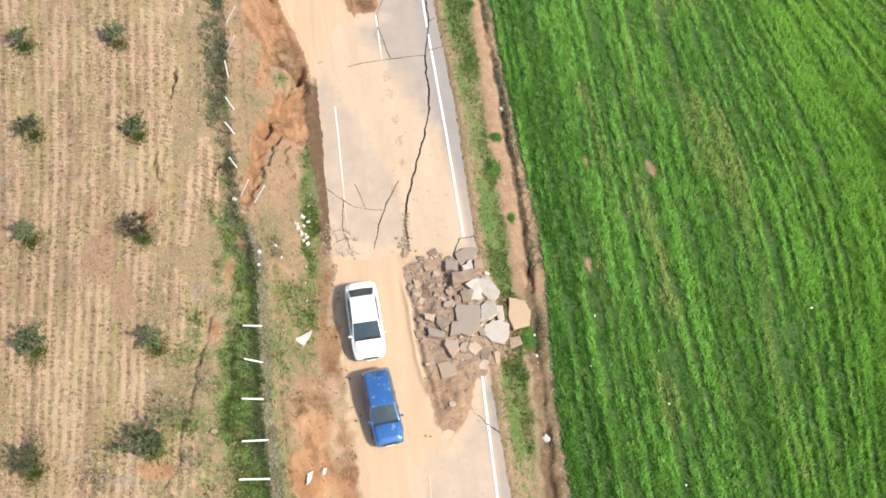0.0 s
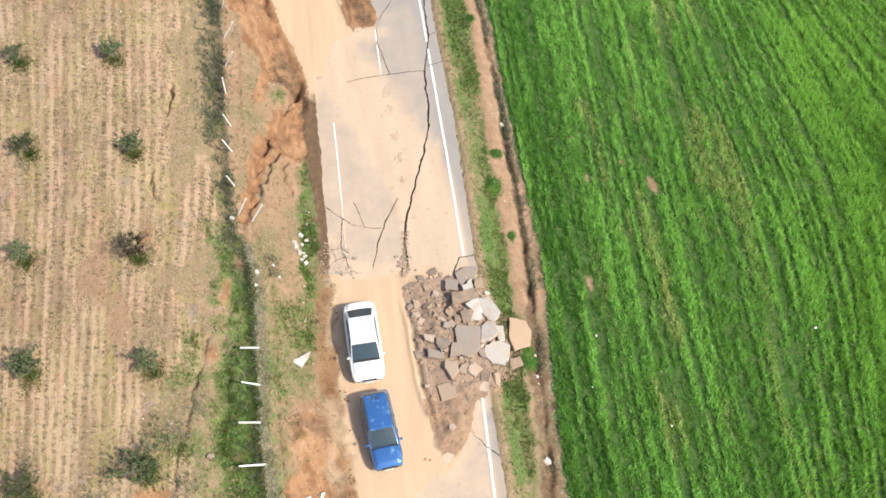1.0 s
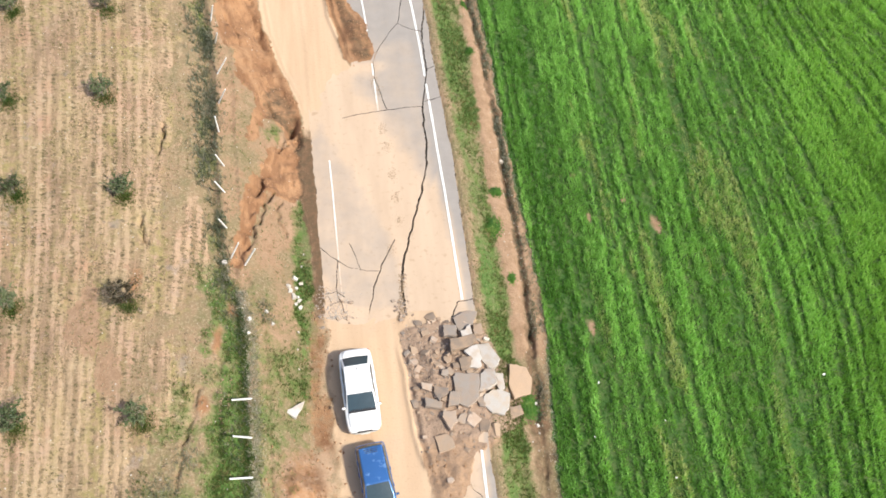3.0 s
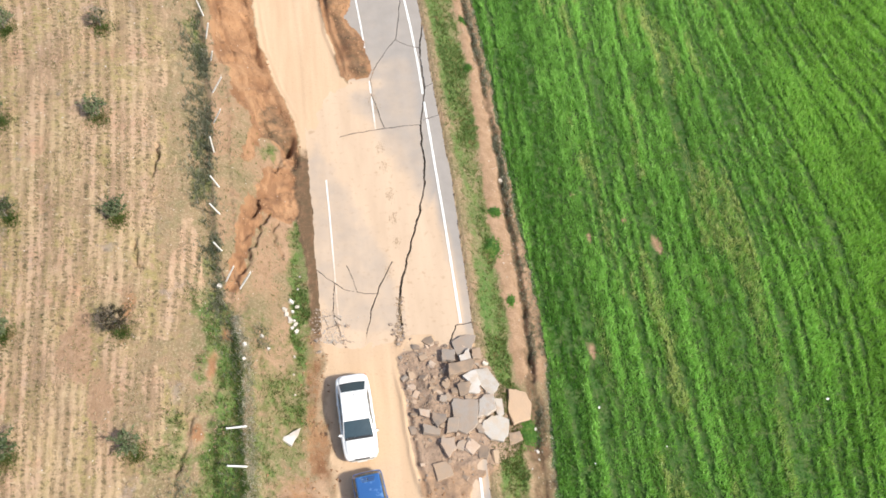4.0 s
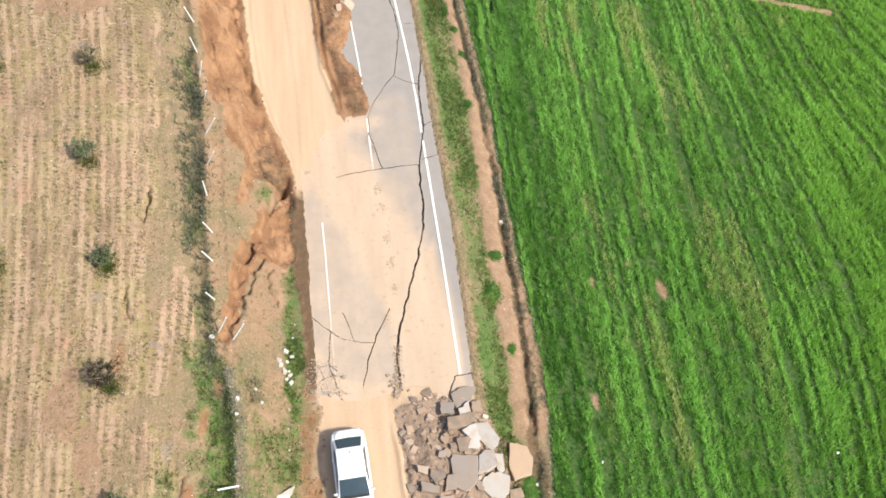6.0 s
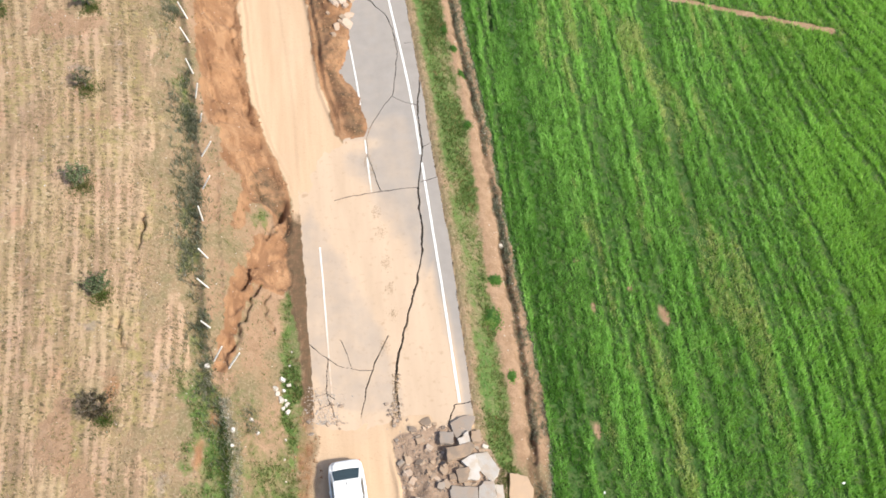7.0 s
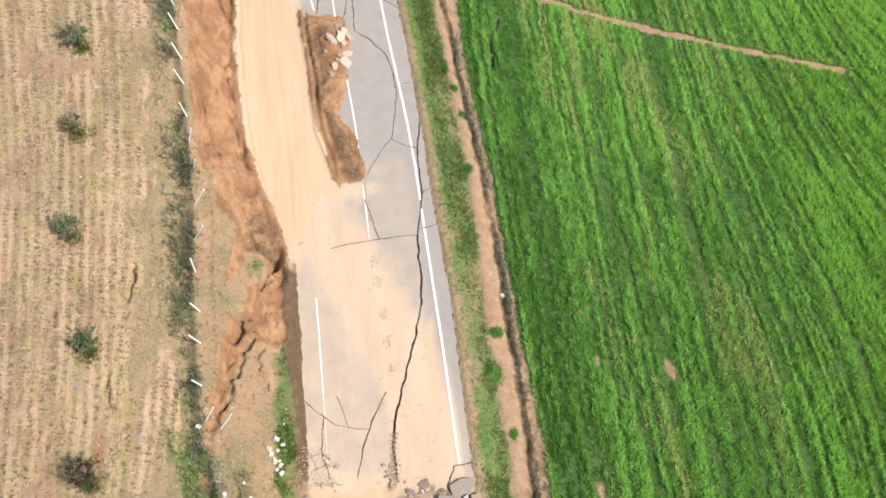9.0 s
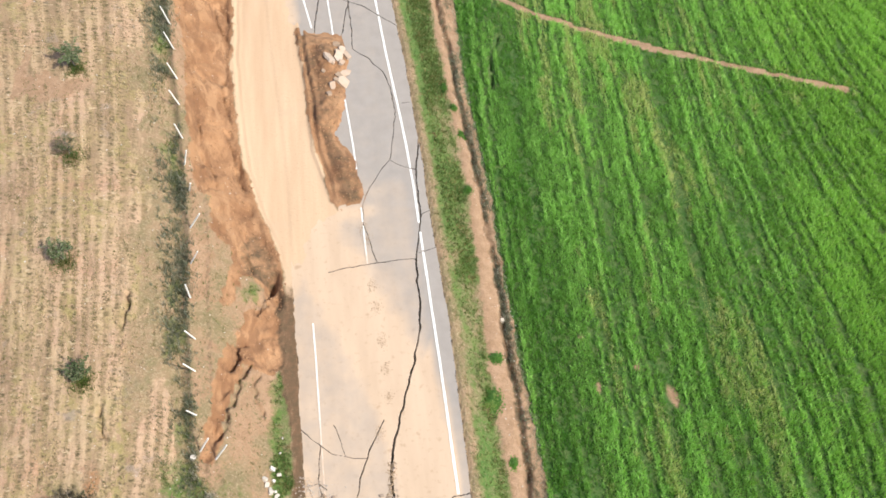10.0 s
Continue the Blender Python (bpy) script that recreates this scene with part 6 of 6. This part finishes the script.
def car(name, L, W, stations, cab, paint, wheels, label, at, toward, size=1.0):
    """stations: share of the length from the tail, half width, sill height, top height. cab: the glasshouse."""
    thing = new(name)
    N_ST = 34
    ss = np.linspace(0, 1, N_ST)
    ss = 0.5 - 0.5 * np.cos(np.pi * ss)
    cols = [np.interp(ss, [s[0] for s in stations], [s[i] for s in stations]) for i in (1, 2, 3)]
    top = lambda s: float(np.interp(s, [q[0] for q in stations], [q[3] for q in stations]))
    hw_at = lambda s: float(np.interp(s, [q[0] for q in stations], [q[1] for q in stations]))
    v, f = [], []
    for s, hw, lo, hi in zip(ss, *cols):
        x = (s - 0.5) * L
        mid = (lo + hi) / 2
        half = [(0, lo), (hw * 0.8, lo), (hw * 0.95, lo + 0.06), (hw * 0.99, lo + 0.2), (hw, mid), (hw * 0.985, hi - 0.13), (hw * 0.955, hi - 0.055), (hw * 0.88, hi - 0.012), (hw * 0.6, hi + 0.012), (0, hi + 0.022)]
        ring = [(x, y, z) for y, z in half] + [(x, -y, z) for y, z in half[-2:0:-1]]
        v += ring
    k = len(ring)
    for i in range(N_ST - 1):
        f += [(i * k + q, (i + 1) * k + q, (i + 1) * k + (q + 1) % k, i * k + (q + 1) % k) for q in range(k)]
    f += [tuple(range(k)), tuple(range(len(v) - 1, len(v) - k - 1, -1))]
    piece("body", mesh_of("body", v, f, paint, True), thing)

    # lids: thin skins a little proud, so that their gaps show
    def lid(pname, s0, s1, share, lab=""):
        n, mth = 8, 8
        lv, lf = [], []
        for layer, dz in ((0, 0.022), (1, -0.02)):
            for i in range(n + 1):
                s = s0 + (s1 - s0) * i / n
                for j in range(mth + 1):
                    y = (2 * j / mth - 1) * share * hw_at(s) * (1 - 0.05 * (i in (0, n)) * (j in (0, mth)))
                    r = abs(2 * j / mth - 1)
                    lv.append(((s - 0.5) * L, y, top(s) + dz + 0.02 * (1 - r * r) - 0.016 * r ** 6))
        row = mth + 1
        for i in range(n):
            for j in range(mth):
                q = i * row + j
                lf.append((q, q + row, q + row + 1, q + 1))
        base = (n + 1) * row
        rim = [j for j in range(row)] + [i * row + mth for i in range(1, n + 1)] + [n * row + j for j in range(mth - 1, -1, -1)] + [i * row for i in range(n - 1, 0, -1)]
        for a, b in zip(rim, rim[1:] + rim[:1]):
            lf.append((a, b, b + base, a + base))
        return piece(pname, mesh_of(pname, lv, lf, paint, True), thing, lab)

    lid("hood", cab["hood"][0], cab["hood"][1], 0.84)
    if "boot" in cab:
        lid("boot_lid", cab["boot"][0], cab["boot"][1], 0.80)
    # glasshouse
    xf0, xf1, xr1, xr0, wb, wr, zb, zr = (cab[q] for q in ("xf0", "xf1", "xr1", "xr0", "wb", "wr", "zb", "zr"))
    bm = bmesh.new()
    zt = cab["zt"]
    lo = [bm.verts.new(p) for p in ((xr0, wb * 0.93, zt), (xf0, wb * 0.95, zb), (xf0, -wb * 0.95, zb), (xr0, -wb * 0.93, zt))]
    hi = [bm.verts.new(p) for p in ((xr1, wr * 0.96, zr), (xf1, wr, zr), (xf1, -wr, zr), (xr1, -wr * 0.96, zr))]
    for i in range(4):
        j = (i + 1) % 4
        bm.faces.new((lo[j], lo[i], hi[i], hi[j]))
    roof = bm.faces.new(hi)
    edges = [e for e in bm.edges if not (e.verts[0] in lo and e.verts[1] in lo)]
    bmesh.ops.bevel(bm, geom=edges, offset=0.10, segments=4, profile=0.6, affect="EDGES")
    bmesh.ops.recalc_face_normals(bm, faces=bm.faces)
    me = bpy.data.meshes.new("roof")
    bm.to_mesh(me)
    bm.free()
    me.materials.append(paint)
    me.polygons.foreach_set("use_smooth", [True] * len(me.polygons))
    piece("roof", me, thing)

    def pane(pname, a, b, c, d, mat=GLASS, inset=(0.08, 0.08, 0.1, 0.1), proud=0.012, lab="", bulge=0.012):
        """A pane on the sheet a-b (below) d-c (above)."""
        a, b, c, d = (Vector(p) for p in (a, b, c, d))
        P = lambda u, t: a.lerp(b, u).lerp(d.lerp(c, u), t)
        u0, u1, t0, t1 = inset[0], 1 - inset[1], inset[2], 1 - inset[3]
        nrm = (b - a).cross(d - a).normalized()
        pts, fs, n = [], [], 5
        for off in (proud, -0.02):
            for i in range(n + 1):
                for j in range(n + 1):
                    uu_, tt_ = i / n, j / n
                    bow = bulge * (1 - (2 * uu_ - 1) ** 2)
                    pts.append(P(u0 + (u1 - u0) * uu_, t0 + (t1 - t0) * tt_) + nrm * (off + bow * (off > 0)))
        r = n + 1
        for i in range(n):
            for j in range(n):
                q = i * r + j
                fs.append((q, q + r, q + r + 1, q + 1))
        rim = [i * r for i in range(r)] + [n * r + j for j in range(1, r)] + [i * r + n for i in range(n - 1, -1, -1)] + [j for j in range(n - 1, 0, -1)]
        for p, q in zip(rim, rim[1:] + rim[:1]):
            fs.append((q, p, p + r * r, q + r * r))
        return piece(pname, mesh_of(pname, pts, fs, mat), thing, lab)

    B = lambda x, s, w: (x, s * w, zb if x > 0 else zt)
    T = lambda x, s, w: (x, s * w, zr)
    pane("windscreen", B(xf0, -1, wb * 0.95), B(xf0, 1, wb * 0.95), T(xf1, 1, wr), T(xf1, -1, wr), inset=(0.04, 0.04, 0.03, 0.05), bulge=0.025)
    pane("rear_window", B(xr0, 1, wb * 0.93), B(xr0, -1, wb * 0.93), T(xr1, -1, wr * 0.96), T(xr1, 1, wr * 0.96), inset=(0.06, 0.06, 0.05, 0.06), bulge=0.04)
    for s in (1, -1):
        ends = [B(xf0, s, wb * 0.95), B(xr0, s, wb * 0.93), T(xr1, s, wr * 0.96), T(xf1, s, wr)]
        if s < 0:
            ends = [ends[1], ends[0], ends[3], ends[2]]
        for u0, u1 in cab["sides"]:
            u0, u1 = (u0, u1) if s > 0 else (1 - u1, 1 - u0)
            pane("side_window", *ends, inset=(u0, 1 - u1, 0.03, 0.09))
        sx = xf0 - 0.18
        mir = piece("mirror", box_mesh("mirror", 0.11, 0.2, 0.13, paint, 0.04), thing, "", pose(sx, s * (wb + 0.09), zb + 0.08, 0, 0, -s * 8))
        piece("mirror_glass", box_mesh("mirror_glass", 0.012, 0.15, 0.09, GLASS, 0.005), mir, "", pose(-0.056, 0, 0))
        piece("headlight", box_mesh("headlight", 0.26, 0.32, 0.13, LAMP_CLEAR, 0.05), thing, "clear lamp lens", pose(L / 2 - 0.21, s * W * 0.36, top(0.97) - 0.13, 0, 6, -s * 22))
        piece("tail_light", box_mesh("tail_light", 0.12, 0.28, 0.16, LAMP_RED, 0.04), thing, "red lamp lens", pose(-L / 2 + 0.115, s * W * 0.345, top(0.03) - 0.20, 0, 0, s * 16))
        for hx in cab["doors"]:
            piece("door_handle", box_mesh("door_handle", 0.19, 0.035, 0.03, paint, 0.01), thing, "", pose(hx, s * W / 2 * 0.985, zb - 0.12))
        piece("sill_trim", box_mesh("sill_trim", L * 0.5, 0.05, 0.1, DARK_TRIM, 0.02), thing, "", pose(0, s * W / 2 * 0.965, 0.27))
    piece("bumper", box_mesh("bumper", 0.16, W * 0.66, 0.2, paint if cab["painted"] else DARK_TRIM, 0.07, 3), thing, "", pose(L / 2 - 0.075, 0, 0.45))
    piece("bumper", box_mesh("bumper", 0.16, W * 0.70, 0.2, paint if cab["painted"] else DARK_TRIM, 0.07, 3), thing, "", pose(-L / 2 + 0.05, 0, 0.48))
    piece("grille", box_mesh("grille", 0.06, W * 0.44, 0.1, DARK_TRIM, 0.02), thing, "black slatted grille", pose(L / 2 - 0.015, 0, top(0.985) - 0.1))
    piece("cowl", box_mesh("cowl", 0.12, wb * 1.7, 0.03, DARK_TRIM, 0.01), thing, "black cowl under the windscreen", pose(xf0 + 0.05, 0, zb + 0.025))
    for s in (-0.28, 0.24):
        piece("wiper", box_mesh("wiper", 0.02, 0.5, 0.02, DARK_TRIM, 0.006), thing, "", pose(xf0 - 0.03, s, zb + 0.065, 0, 0, 6))
    piece("number_plate", box_mesh("number_plate", 0.02, 0.48, 0.1, PLATE, 0.006), thing, "", pose(L / 2 + 0.035, 0, 0.42))
    piece("number_plate", box_mesh("number_plate", 0.02, 0.48, 0.1, PLATE, 0.006), thing, "", pose(-L / 2 - 0.035, 0, 0.5))
    piece("aerial", box_mesh("aerial", 0.16, 0.03, 0.05, DARK_TRIM, 0.012), thing, "", pose(xr1 + 0.2, 0, zr + 0.02))
    if cab.get("vents"):
        for i in range(3):
            piece("roof_vent", box_mesh("roof_vent", 0.03, wr * (1.2 - 0.1 * i), 0.012, DARK_TRIM, 0.004), thing, "dark vent slot", pose(xr1 + 0.12 + 0.09 * i, 0, zr + 0.006))
    tyre, rim = wheel_meshes(wheels[0], wheels[1])
    for sx in wheels[2]:
        for s in (1, -1):
            well = piece("wheel", tyre, thing, "", pose(sx, s * (W / 2 - wheels[1] / 2 - 0.005), wheels[0], 0, 0, 0 if s > 0 else 180))
            piece("rim", rim, well, "silver spoked rim")
    d = Vector(toward).normalized()
    z = float(ground_z(*at)) - 0.01
    thing.matrix_basis = Matrix.Translation((at[0], at[1], z)) @ Matrix.Rotation(math.atan2(d.y, d.x), 4, "Z") @ Matrix.Scale(size, 4)
    return tagged(thing, label, "car")


car("sedan", 4.58, 1.80,
    [(0, 0.56, 0.42, 0.80), (0.012, 0.68, 0.36, 0.92), (0.05, 0.82, 0.30, 1.0), (0.16, 0.885, 0.24, 1.02), (0.3, 0.90, 0.22, 0.97), (0.5, 0.90, 0.22, 0.95), (0.68, 0.90, 0.22, 0.96), (0.74, 0.895, 0.22, 0.97), (0.86, 0.885, 0.24, 0.91), (0.94, 0.85, 0.28, 0.84), (0.98, 0.77, 0.34, 0.76), (0.995, 0.66, 0.38, 0.68), (1, 0.58, 0.42, 0.60)],
    dict(xf0=1.26, xf1=0.50, xr1=-1.02, xr0=-1.74, wb=0.82, wr=0.69, zb=0.96, zt=1.02, zr=1.45, hood=(0.785, 0.965), boot=(0.015, 0.115), sides=((0.14, 0.485), (0.505, 0.85)), doors=(-0.75, 0.2), painted=True),
    WHITE_PAINT, (0.315, 0.2, (-1.35, 1.36)), "clean white four-door sedan on the dirt track", (-4.60, 29.75), (0.165, -0.986), 1.085)
car("hatchback", 4.3, 1.68,
    [(0, 0.70, 0.42, 0.86), (0.015, 0.77, 0.36, 0.94), (0.06, 0.81, 0.30, 0.96), (0.2, 0.83, 0.24, 0.95), (0.5, 0.83, 0.22, 0.93), (0.7, 0.83, 0.22, 0.93), (0.76, 0.82, 0.22, 0.93), (0.88, 0.80, 0.24, 0.88), (0.97, 0.75, 0.30, 0.80), (1, 0.70, 0.38, 0.68)],
    dict(xf0=1.08, xf1=0.24, xr1=-1.72, xr0=-2.03, wb=0.80, wr=0.63, zb=0.92, zt=0.95, zr=1.40, hood=(0.76, 0.965), sides=((0.06, 0.38), (0.40, 0.69), (0.71, 0.95)), doors=(-0.6, 0.3), painted=False, vents=True),
    BLUE_PAINT, (0.29, 0.175, (-1.25, 1.27)), "dusty bright blue hatchback with painted sky sheen on the dirt track", (-3.45, 24.35), (0.225, -0.974), 1.03)
